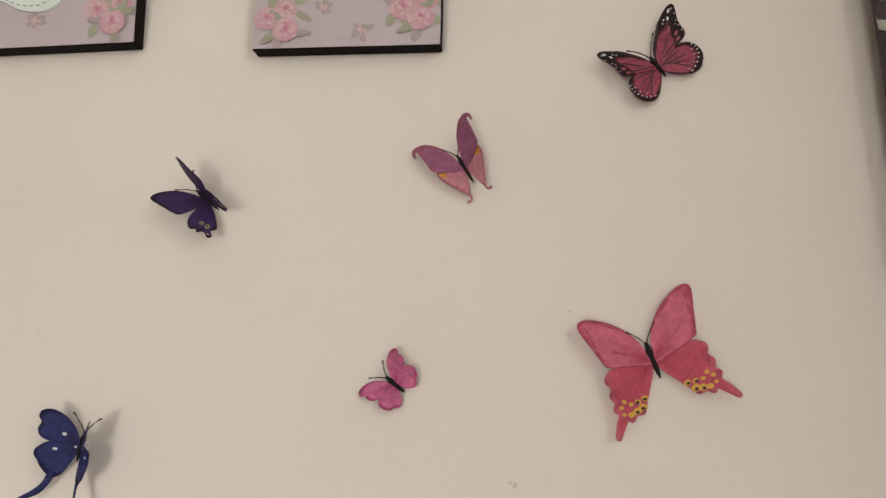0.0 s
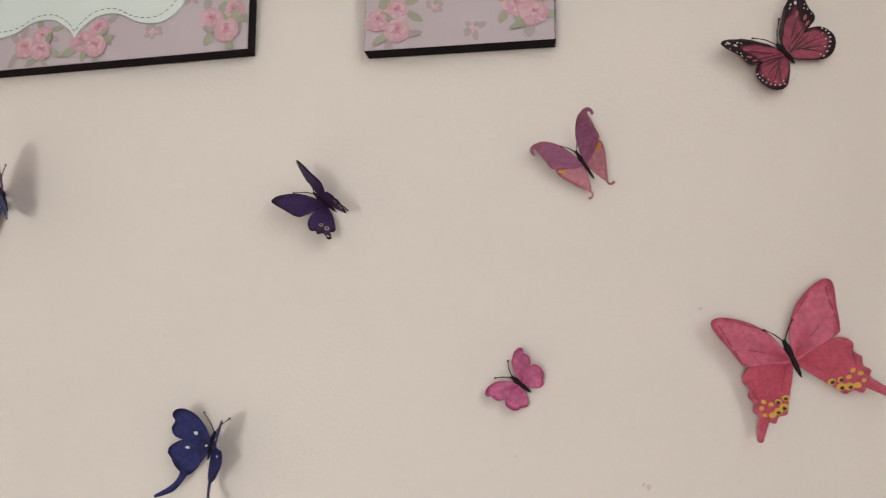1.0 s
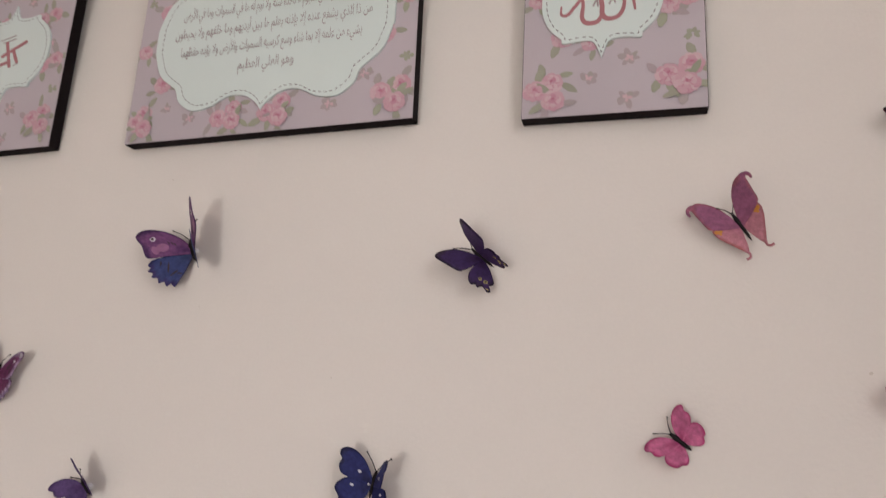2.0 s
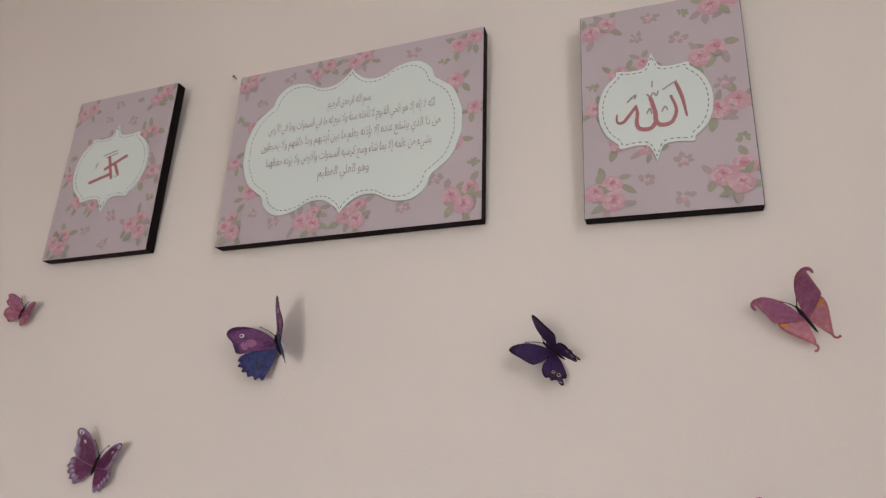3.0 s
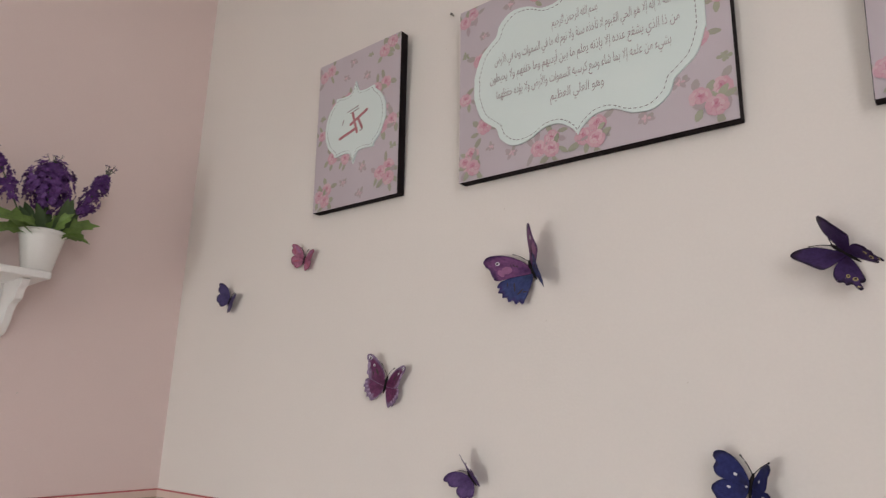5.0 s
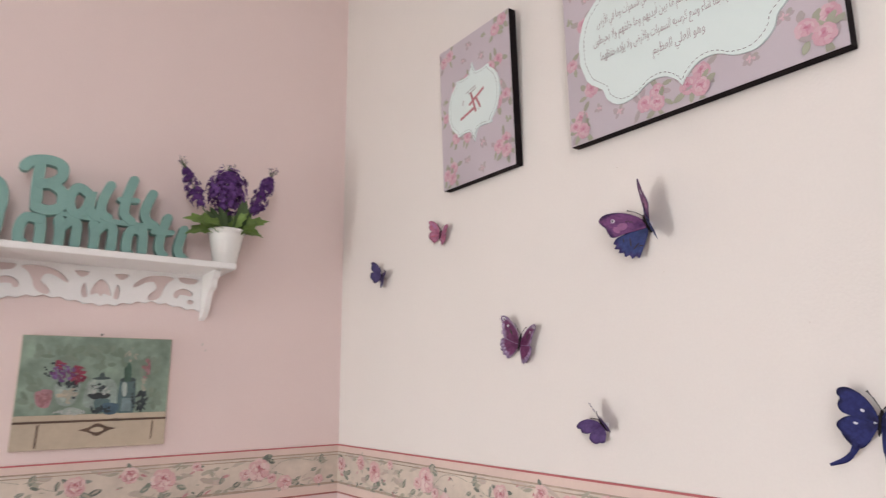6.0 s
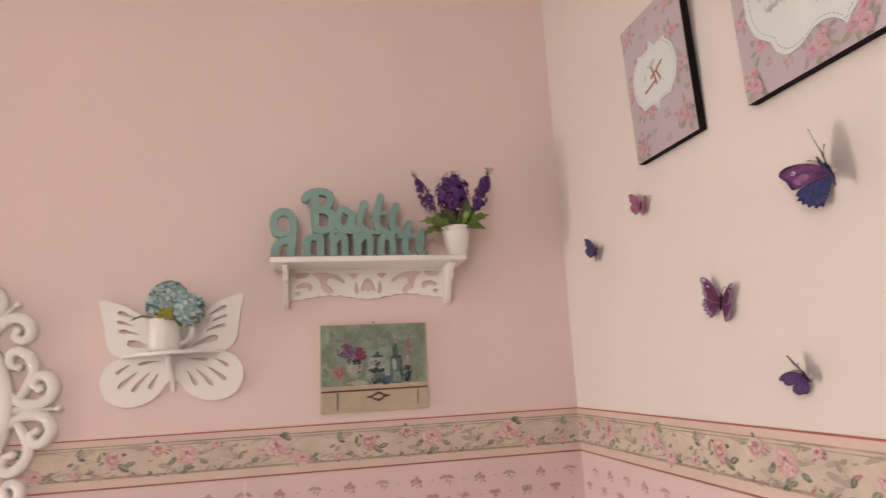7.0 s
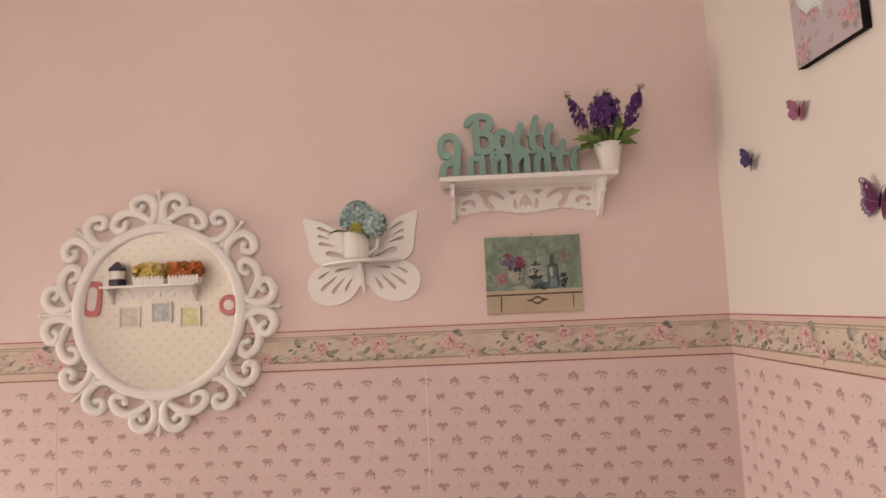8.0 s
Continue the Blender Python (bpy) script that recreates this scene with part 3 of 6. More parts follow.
def bouquet(parent, spots, sprigs, w, h, seed):
    rng = random.Random(seed)
    for x, y, r, n in spots:
        bm = bmesh.new()
        cx, cy = (x - 0.5) * w, (y - 0.5) * h
        for k in range(n):
            a = 0.9 + k * 2.2 + rng.uniform(-0.3, 0.3)
            d = 0 if n == 1 else r * 0.95
            px = max(-w / 2 + r, min(w / 2 - r, cx + d * math.cos(a)))
            py = max(-h / 2 + r, min(h / 2 - r, cy + d * math.sin(a)))
            rose(bm, px, py, r, DEPTH + 0.0010 + 0.0007 * k, rng, leaves=4, leafy=1.35)
        for v in bm.verts:
            v.co.x, v.co.y = max(-w / 2 + 0.001, min(w / 2 - 0.001, v.co.x)), max(-h / 2 + 0.001, min(h / 2 - 0.001, v.co.y))
        part("printed_rose", bm, CANVAS_INK, parent)
    for x, y, r, mi in sprigs:
        bm = bmesh.new()
        sprig(bm, (x - 0.5) * w, (y - 0.5) * h, r, DEPTH + 0.0009, rng, mi, 6)
        if mi == 4:
            sprig(bm, (x - 0.5) * w, (y - 0.5) * h, r * 0.5, DEPTH + 0.0012, rng, 0, 4)
        tagged(part("printed_sprig", bm, CANVAS_INK, parent), kind="stuff")


def canvas(x, z, turn, w, h, label, pw, ph, at, wide, spots, sprigs, seed, hook):
    t = thing("canvas_picture", on_north(x, z, 0.0075, turn) @ pose(0, 0, 0, 2.4), label, "wall art", "floral canvas set")
    bm = bmesh.new()
    box(bm, -w / 2, w / 2, -h / 2, h / 2, 0, DEPTH, 0.0012)
    part("stretcher", bm, BLACK, t, "black painted canvas edge")
    bm = bmesh.new()
    box(bm, -w / 2 + 0.0008, w / 2 - 0.0008, -h / 2 + 0.0008, h / 2 - 0.0008, DEPTH - 0.0005, DEPTH + 0.0008)
    part("printed_face", bm, LILAC, t, "dusty lilac printed canvas")
    bouquet(t, spots, sprigs, w, h, seed)
    ring = cartouche(pw, ph, wide)
    bm = bmesh.new()
    plate(bm, [ring], DEPTH + 0.0007, DEPTH + 0.0036)
    lab = part("label_panel", bm, PANEL, t, "pale mint scalloped label")
    part("stitching", dashes(bmesh.new(), ring, 0.94 if wide else 0.92, DEPTH + 0.0038), STITCH, lab)
    lab.location = (*at, 0.0)
    bm = bmesh.new()
    lathe(bm, [(0.0016, 0), (0.0016, 0.016), (0.003, 0.0165), (0.003, 0.0185)], 10, axis="z", at=(hook, h / 2 + 0.004, -0.0125))
    part("nail", bm, NAIL, t)
    return lab


TOP = DEPTH + 0.0040
side_spots = [(0.13, 0.9, 0.013, 2), (0.88, 0.92, 0.0135, 2), (0.14, 0.1, 0.0135, 3), (0.87, 0.14, 0.014, 3), (0.24, 0.66, 0.013, 1), (0.4, 0.7, 0.011, 1), (0.08, 0.5, 0.011, 1),
              (0.23, 0.33, 0.014, 1), (0.39, 0.3, 0.012, 1), (0.8, 0.68, 0.0135, 2), (0.88, 0.42, 0.014, 2)]
side_sprigs = [(0.45, 0.93, 0.014, 4), (0.36, 0.84, 0.012, 4), (0.62, 0.8, 0.014, 4), (0.86, 0.55, 0.014, 4), (0.6, 0.22, 0.015, 4), (0.38, 0.15, 0.013, 4), (0.58, 0.06, 0.015, 4), (0.08, 0.62, 0.01, 3), (0.93, 0.3, 0.011, 3), (0.66, 0.93, 0.009, 3)]
mid_spots = [(0.05, 0.92, 0.012, 2), (0.94, 0.92, 0.013, 2), (0.05, 0.1, 0.0135, 3), (0.93, 0.12, 0.0145, 3), (0.38, 0.92, 0.0125, 2), (0.54, 0.93, 0.013, 2), (0.38, 0.09, 0.013, 3), (0.55, 0.1, 0.0135, 3),
             (0.1, 0.66, 0.013, 1), (0.03, 0.46, 0.012, 1), (0.12, 0.28, 0.0145, 1), (0.9, 0.72, 0.014, 1), (0.97, 0.56, 0.011, 1), (0.9, 0.4, 0.0155, 1)]
mid_sprigs = [(0.24, 0.92, 0.014, 4), (0.74, 0.93, 0.014, 4), (0.12, 0.8, 0.012, 4), (0.24, 0.1, 0.015, 4), (0.73, 0.1, 0.016, 4), (0.15, 0.16, 0.011, 4), (0.84, 0.22, 0.014, 4), (0.97, 0.28, 0.011, 3), (0.03, 0.72, 0.01, 3), (0.86, 0.84, 0.01, 3)]
left_label = canvas(0.5985, 1.7715, -1.7, 0.2185, 0.300, "small portrait canvas with roses and a red-lettered label", 0.079, 0.065, (-0.001, 0.006), False, side_spots, side_sprigs, 5, -0.01)
mid_label = canvas(1.0418, 1.7437, -1.85, 0.4060, 0.2905, "wide lilac rose canvas with a grey-lettered label", 0.173, 0.1083, (0.0012, 0.0005), True, mid_spots, mid_sprigs, 6, 0.0)
right_label = canvas(1.4670, 1.7107, -3.1, 0.1900, 0.2845, "small portrait canvas with roses and red calligraphy", 0.0645, 0.059, (-0.0100, -0.0045), False, side_spots, side_sprigs, 7, 0.012)

# Calligraphy of the right canvas: strokes with swelling width
bm = bmesh.new()
S = 0.000605
for pts, w0, w1 in (([(43, 50), (52, 18), (58, -24)], 4.2, 2.4), ([(32, 23), (40, -8), (31, -33), (12, -38), (2, -28), (1, -8), (-6, 24)], 3.2, 5.2),
                    ([(2, -28), (-8, -42), (-26, -42), (-34, -30), (-32, -6), (-34, 10)], 4.8, 3.2), ([(-34, 10), (-48, -8), (-60, -22), (-71, -20), (-71, -4)], 3.8, 2.0)):
    line = curve_through([(x * S, y * S) for x, y in pts], 6)
    n = len(line)
    stroke(bm, line, [S * (w0 + (w1 - w0) * i / (n - 1)) * (0.75 + 0.25 * math.sin(math.pi * i / (n - 1))) for i in range(n)], TOP - 0.0004, TOP + 0.0003)
part("calligraphy", bm, RED_INK, right_label, "dusty red brush calligraphy").location.y = -0.005
bm = bmesh.new()
for pts, w in (([(44, 56), (30, 48), (18, 40)], 1.4), ([(-50, 22), (-40, 32), (-33, 36), (-36, 28)], 1.6), ([(-12, 34), (-6, 28), (0, 36), (5, 28), (9, 38)], 1.5), ([(-2, 50), (-1, 62)], 1.4), ([(-14, -8), (-8, 2), (-6, -10)], 1.5), ([(14, -8), (20, 2), (24, -6)], 1.4)):
    stroke(bm, curve_through([(x * S, y * S) for x, y in pts], 4), w * S, TOP - 0.0004, TOP + 0.0002)
part("vowel_marks", bm, TEXT_INK, right_label).location.y = -0.005

# A name on the left canvas, kept as plain bars
bm = bmesh.new()
for x, y, a, ln in ((0.012, 0.006, 24, 0.046), (0.002, -0.002, -72, 0.042), (-0.018, -0.02, 14, 0.04), (0.016, -0.006, -62, 0.022)):
    c, s = math.cos(radians(a)) * ln / 2, math.sin(radians(a)) * ln / 2
    stroke(bm, [(x - c, y - s), (x + c, y + s)], 0.0026, TOP - 0.0004, TOP + 0.0003)
part("lettering_bar", bm, RED_INK, left_label, "dusty red lettering bars")
bm = bmesh.new()
for x, y, a, ln in ((-0.004, 0.026, 12, 0.03), (0.0, 0.021, 12, 0.024), (-0.03, 0.006, 70, 0.01), (0.02, -0.02, 20, 0.008)):
    c, s = math.cos(radians(a)) * ln / 2, math.sin(radians(a)) * ln / 2
    stroke(bm, [(x - c, y - s), (x + c, y + s)], 0.0007, TOP - 0.0004, TOP + 0.0002)
tagged(part("fine_bar", bm, TEXT_INK, left_label), kind="stuff")

# Verse of the middle canvas, joined letter by letter from the built-in font
FORMS = {"ا": (0xFE8D, 2), "ب": (0xFE8F, 4), "ة": (0xFE93, 2), "ت": (0xFE95, 4), "ح": (0xFEA1, 4), "خ": (0xFEA5, 4), "د": (0xFEA9, 2), "ذ": (0xFEAB, 2), "ر": (0xFEAD, 2), "س": (0xFEB1, 4),
         "ش": (0xFEB5, 4), "ض": (0xFEBD, 4), "ط": (0xFEC1, 4), "ظ": (0xFEC5, 4), "ع": (0xFEC9, 4), "ف": (0xFED1, 4), "ق": (0xFED5, 4), "ك": (0xFED9, 4), "ل": (0xFEDD, 4), "م": (0xFEE1, 4),
         "ن": (0xFEE5, 4), "ه": (0xFEE9, 4), "و": (0xFEED, 2), "ي": (0xFEF1, 4), "أ": (0xFE83, 2), "إ": (0xFE87, 2), "ؤ": (0xFE85, 2), "ء": (0xFE80, 1), "1": (0xFEFB, 2), "2": (0xFEF7, 2), "3": (0xFEF9, 2)}


def joined(text):
    """Letters in their joined forms, in the order in which they stand from the left."""
    text = text.replace("لا", "1").replace("لأ", "2").replace("لإ", "3")
    out = []
    for i, c in enumerate(text):
        if c == " ":
            out.append(c)
            continue
        base, n = FORMS[c]
        before = i > 0 and text[i - 1] != " " and FORMS[text[i - 1]][1] == 4 and n > 1
        after = n == 4 and i + 1 < len(text) and text[i + 1] != " " and FORMS[text[i + 1]][1] > 1
        out.append(chr(base + (3 if before and after else 1 if before else 2 if after else 0)))
    return "".join(out[::-1])


def text_line(text, width, y, parent, size):
    cu = bpy.data.curves.new("verse_line", "FONT")
    cu.body, cu.size, cu.align_x, cu.align_y = joined(text), size, "CENTER", "CENTER"
    cu.extrude, cu.offset = 0.0001, -0.00012
    tmp = new("verse_line", cu)
    bpy.context.view_layer.update()
    me = bpy.data.meshes.new_from_object(tmp.evaluated_get(bpy.context.evaluated_depsgraph_get()))
    bpy.data.objects.remove(tmp)
    xs = [v.co.x for v in me.vertices]
    k, mid = width / (max(xs) - min(xs)), (max(xs) + min(xs)) / 2
    for v in me.vertices:
        v.co = ((v.co.x - mid) * k, v.co.y * 1.2, v.co.z)
    me.materials.clear()
    me.materials.append(TEXT_INK)
    ob = new("verse_line", me)
    ob.parent, ob.location = parent, (0, y, TOP)
    return ob


for words, width, y in (("بسم الله الرحمن الرحيم", 0.07, 0.062), ("الله لا إله إلا هو الحي القيوم لا تأخذه سنة ولا نوم له ما في السموات وما في الأرض", 0.268, 0.034),
                        ("من ذا الذي يشفع عنده إلا بإذنه يعلم ما بين أيديهم وما خلفهم ولا يحيطون", 0.286, 0.006), ("بشيء من علمه إلا بما شاء وسع كرسيه السموات والأرض ولا يؤده حفظهما", 0.262, -0.022), ("وهو العلي العظيم", 0.08, -0.05)):
    text_line(words, width, y, mid_label, 0.0165)

# Butterflies: right-hand wing outlines, with the half span as the unit
SHAPES = {}
SHAPES["tailed"] = ([(0.04, 0.06), (0.15, 0.46), (0.42, 0.79), (0.75, 1.0), (0.98, 1.05), (1.07, 0.96), (1.03, 0.76), (0.97, 0.58), (0.92, 0.4), (0.87, 0.24), (0.8, 0.14), (0.45, 0.05), (0.04, -0.06)],
                    [(0.04, 0.02), (0.5, 0.08), (0.74, 0.1), (0.9, 0.02), (0.95, -0.08), (0.9, -0.2), (0.97, -0.32), (0.93, -0.45), (1.0, -0.56), (0.95, -0.66), (1.05, -0.82), (1.14, -1.0), (1.05, -1.04), (0.87, -0.8), (0.74, -0.86), (0.63, -0.78), (0.49, -0.79), (0.38, -0.63), (0.27, -0.48), (0.06, -0.16)])
SHAPES["monarch"] = ([(0.04, 0.1), (0.14, 0.36), (0.33, 0.57), (0.6, 0.79), (0.85, 0.91), (0.99, 0.9), (1.0, 0.8), (0.9, 0.58), (0.86, 0.42), (0.85, 0.27), (0.77, 0.17), (0.55, 0.12), (0.04, -0.04)],
                     [(0.04, 0.02), (0.45, 0.14), (0.7, 0.1), (0.84, -0.06), (0.86, -0.28), (0.78, -0.45), (0.62, -0.56), (0.45, -0.55), (0.27, -0.42), (0.07, -0.2)])
SHAPES["leaf"] = ([(0.03, 0.1), (0.13, 0.5), (0.34, 0.9), (0.6, 1.12), (0.82, 1.17), (0.95, 1.09), (0.94, 0.86), (0.9, 0.6), (0.87, 0.34), (0.7, 0.22), (0.3, 0.06), (0.03, -0.02)],
                  [(0.03, 0.06), (0.35, 0.1), (0.72, 0.27), (0.78, 0.14), (0.7, -0.1), (0.56, -0.32), (0.42, -0.54), (0.3, -0.72), (0.2, -0.62), (0.1, -0.3)])
SHAPES["round"] = ([(0.04, 0.08), (0.19, 0.42), (0.45, 0.68), (0.75, 0.78), (0.96, 0.73), (1.0, 0.62), (0.91, 0.5), (0.93, 0.36), (0.83, 0.2), (0.58, 0.08), (0.04, -0.06)],
                   [(0.04, 0.02), (0.4, 0.08), (0.7, 0.11), (0.84, -0.03), (0.83, -0.24), (0.72, -0.4), (0.6, -0.44), (0.45, -0.56), (0.27, -0.5), (0.06, -0.2)])
SHAPES["curved"] = ([(0.04, 0.1), (0.19, 0.46), (0.41, 0.71), (0.7, 0.87), (0.94, 0.88), (1.02, 0.78), (0.97, 0.5), (0.92, 0.26), (0.84, 0.08), (0.7, 0.02), (0.48, -0.02), (0.25, -0.04), (0.04, -0.06)],
                    [(0.04, 0.02), (0.4, -0.04), (0.62, -0.1), (0.8, -0.22), (0.88, -0.4), (0.79, -0.48), (0.82, -0.58), (0.7, -0.66), (0.75, -0.86), (0.65, -0.9), (0.59, -0.74), (0.48, -0.8), (0.39, -0.78), (0.28, -0.64), (0.09, -0.3)])
SHAPES["broad"] = ([(0.04, 0.1), (0.17, 0.32), (0.36, 0.5), (0.59, 0.63), (0.81, 0.68), (0.94, 0.6), (0.93, 0.48), (0.87, 0.36), (0.86, 0.2), (0.8, 0.07), (0.48, 0.02), (0.04, -0.06)],
                   [(0.04, 0.02), (0.42, 0.03), (0.72, 0.05), (0.85, -0.04), (0.81, -0.1), (0.87, -0.17), (0.79, -0.23), (0.82, -0.31), (0.73, -0.35), (0.73, -0.45), (0.63, -0.46), (0.61, -0.56), (0.52, -0.54), (0.47, -0.62), (0.38, -0.54), (0.21, -0.36), (0.05, -0.14)])
SHAPES["scalloped"] = ([(0.04, 0.08), (0.2, 0.44), (0.5, 0.76), (0.78, 0.92), (0.95, 0.9), (0.98, 0.76), (0.88, 0.6), (0.84, 0.4), (0.78, 0.2), (0.7, 0.06), (0.4, -0.02), (0.04, -0.06)],
                       [(0.04, 0.02), (0.36, 0.04), (0.72, 0.06), (0.86, -0.06), (0.82, -0.14), (0.87, -0.26), (0.78, -0.34), (0.79, -0.46), (0.68, -0.5), (0.66, -0.62), (0.54, -0.62), (0.46, -0.72), (0.33, -0.66), (0.18, -0.46), (0.05, -0.18)])
SHAPES["streamer"] = ([(0.04, 0.1), (0.24, 0.4), (0.5, 0.62), (0.76, 0.71), (0.95, 0.66), (0.98, 0.53), (0.9, 0.42), (0.93, 0.28), (0.87, 0.14), (0.74, 0.06), (0.4, 0.0), (0.04, -0.04)],
                      [(0.04, 0.02), (0.4, 0.02), (0.66, 0.02), (0.86, -0.14), (0.88, -0.28), (0.78, -0.4), (0.7, -0.52), (0.54, -0.66), (0.36, -0.72), (0.21, -0.58), (0.05, -0.18)])
# narrow ends that hang on a wing: a middle line and its half widths
TAILS = {("streamer", "hindwing"): ([(0.42, -0.6), (0.48, -0.84), (0.62, -1.06), (0.92, -1.26)], (0.1, 0.07, 0.075, 0.03)),
         ("leaf", "forewing"): ([(0.86, 1.1), (1.02, 1.08), (1.1, 0.99), (1.09, 0.87)], (0.09, 0.06, 0.045, 0.03)),
         ("leaf", "hindwing"): ([(0.31, -0.64), (0.27, -0.78), (0.33, -0.87), (0.44, -0.87)], (0.05, 0.03, 0.03, 0.035))}


def wing(name, outline, size, side, tilt, bow, paint, parent, marks=(), tail=None):
    """A thin bent film: rings that grow from the root, with a back face and a rim, and raised marks on it."""
    edge = curve_through(outline, 4, True)
    ca, sa = math.cos(radians(tilt)), math.sin(radians(tilt))
    root = (0.06, 0.0)

    def put(x, y, up):
        bend = bow * size * (x * x) + 0.006 * size * math.sin(9 * y + 5 * x)
        return Vector((side * (x * ca * size - (bend + up) * sa), y * size, 0.0065 + x * sa * size + (bend + up) * ca))

    bm = bmesh.new()
    uv = bm.loops.layers.uv.new("UVMap")
    sheets = []
    for up in (0.0, -0.0006):
        rows = [[bm.verts.new(put(root[0] + s * (x - root[0]), root[1] + s * (y - root[1]), up)) for x, y in edge] for s in (0.12, 0.35, 0.6, 0.82, 1.0)]
        sheets.append(rows)
    n = len(edge)
    sc = (0.12, 0.35, 0.6, 0.82, 1.0)
    for si, rows in enumerate(sheets):
        for i in range(4):
            for k in range(n):
                q = [(i, k), (i + 1, k), (i + 1, k + 1), (i, k + 1)]
                f = bm.faces.new([rows[a][b % n] for a, b in (q if si == 0 else q[::-1])])
                for lp, (a, b) in zip(f.loops, q if si == 0 else q[::-1]):
                    lp[uv].uv = (b / n * 3.0, sc[a])
        bm.faces.new(rows[0] if si else rows[0][::-1])
    for k in range(n):
        bm.faces.new((sheets[0][4][k], sheets[1][4][k], sheets[1][4][(k + 1) % n], sheets[0][4][(k + 1) % n]))
    if tail:
        mid = [Vector(p) for p in curve_through(tail[0], 4)]
        strip = []
        for i, p in enumerate(mid):
            d = (mid[min(i + 1, len(mid) - 1)] - mid[max(i - 1, 0)]).normalized()
            wide = float(np.interp(i / (len(mid) - 1), np.linspace(0, 1, len(tail[1])), tail[1]))
            q = Vector((-d.y, d.x)) * wide
            strip.append([bm.verts.new(put(*(p + q * k), up)) for k, up in ((-1, 0.0002), (1, 0.0002), (1, -0.0005), (-1, -0.0005))])
        for a, b in zip(strip, strip[1:]):
            for k in range(4):
                f = bm.faces.new((a[k], a[(k + 1) % 4], b[(k + 1) % 4], b[k]))
                for lp in f.loops:
                    lp[uv].uv = (0.5, 0.9)
        bm.faces.new(strip[-1])
    bmesh.ops.recalc_face_normals(bm, faces=bm.faces[:])
    w = part(name, bm, paint, parent, smooth=True)
    for nm, x, y, a, ln, wd, mt in marks:
        bm = bmesh.new()
        c, s = math.cos(radians(a)), math.sin(radians(a))
        rim = [(x + ln * math.cos(t) * c - wd * math.sin(t) * s, y + ln * math.cos(t) * s + wd * math.sin(t) * c) for t in [2 * math.pi * k / 10 for k in range(10)]]
        up = 0.0002 if nm == "dark_tip" else 0.0004 if mt is not SPOT_K else 0.0007
        hi, lo = [bm.verts.new(put(px, py, up)) for px, py in rim], [bm.verts.new(put(px, py, -0.0001)) for px, py in rim]
        bm.faces.new(hi)
        for k in range(10):
            bm.faces.new((lo[k], lo[(k + 1) % 10], hi[(k + 1) % 10], hi[k]))
        bmesh.ops.recalc_face_normals(bm, faces=bm.faces[:])
        part(nm, bm, mt, w)
    return w


def butterfly(x, z, turn, size, shape, tilts, paints, label, fore_marks=(), hind_marks=(), bow=0.08, body=0.55, feelers=0.42, fold=(-4, -4), plump=1.0):
    t = thing("butterfly", on_north(x, z, 0, turn), label, "butterfly", "paper butterflies on the wall")
    fore, hind = SHAPES[shape]
    for side, tilt, more in ((-1, tilts[0], fold[0]), (1, tilts[1], fold[1])):
        wing("hindwing", hind, size, side, tilt + more, bow, paints[1], t, hind_marks, TAILS.get((shape, "hindwing")))
        wing("forewing", fore, size, side, tilt, bow, paints[0], t, fore_marks, TAILS.get((shape, "forewing")))
    bm = bmesh.new()
    L = body * size
    line = [(0, -L * 0.55 + L * 1.1 * i / 9, 0.0065 + 0.001 * math.sin(i / 3)) for i in range(10)]
    tube(bm, line, [max(0.0004, plump * size * r) for r in (0.012, 0.03, 0.04, 0.045, 0.045, 0.04, 0.058, 0.06, 0.04, 0.03)], 10)
    part("body", bm, BODY, t, "black felt body", smooth=True)
    for side in (-1, 1):
        bm = bmesh.new()
        f = feelers * size
        pts = curve_through([(side * 0.01 * size, L * 0.5, 0.007), (side * 0.35 * f, L * 0.5 + 0.5 * f, 0.01), (side * 0.8 * f, L * 0.5 + 0.95 * f, 0.0115)], 4)
        tube(bm, pts, [0.0005] * (len(pts) - 1) + [0.0011], 5)
        part("antenna", bm, BODY, t)
    bm = bmesh.new()
    lathe(bm, [(0.004, 0), (0.004, 0.006)], 10, axis="z")
    part("adhesive_pad", bm, SPOT_W, t)
    return t


CORAL = wing_paint("coral_wing", (0.46, 0.065, 0.11), (0.63, 0.155, 0.24), (0.48, 0.085, 0.14), (0.46, 0.07, 0.11), mottle=0.4)
CORAL_H = wing_paint("coral_hindwing", (0.44, 0.055, 0.09), (0.54, 0.09, 0.145), (0.6, 0.15, 0.2), (0.42, 0.06, 0.09), mottle=0.4)
MONARCH_ROSE = wing_paint("rose_monarch_forewing", (0.4, 0.09, 0.14), (0.37, 0.08, 0.125), (0.022, 0.012, 0.014), (0.03, 0.01, 0.014), 6, band=0.7, lines=0.45)
MONARCH_HIND = wing_paint("rose_monarch_hindwing", (0.4, 0.09, 0.14), (0.37, 0.08, 0.125), (0.03, 0.018, 0.02), (0.03, 0.01, 0.014), 6, band=0.9, lines=0.45)
SPOT_K2 = stuff("umber_black_print", (0.03, 0.014, 0.016), 0.6, fine=200, vary=0.3)
MAUVE = wing_paint("mauve_wing", (0.36, 0.13, 0.23), (0.33, 0.12, 0.22), (0.38, 0.12, 0.15), (0.2, 0.06, 0.13), mottle=0.5)
DUSTY = wing_paint("dusty_pink_wing", (0.52, 0.2, 0.27), (0.55, 0.24, 0.29), (0.42, 0.14, 0.14), (0.38, 0.12, 0.16), mottle=0.45)
HOT = wing_paint("hot_pink_wing", (0.42, 0.06, 0.18), (0.6, 0.16, 0.31), (0.44, 0.06, 0.18), (0.42, 0.05, 0.17), 4, lines=0.15)
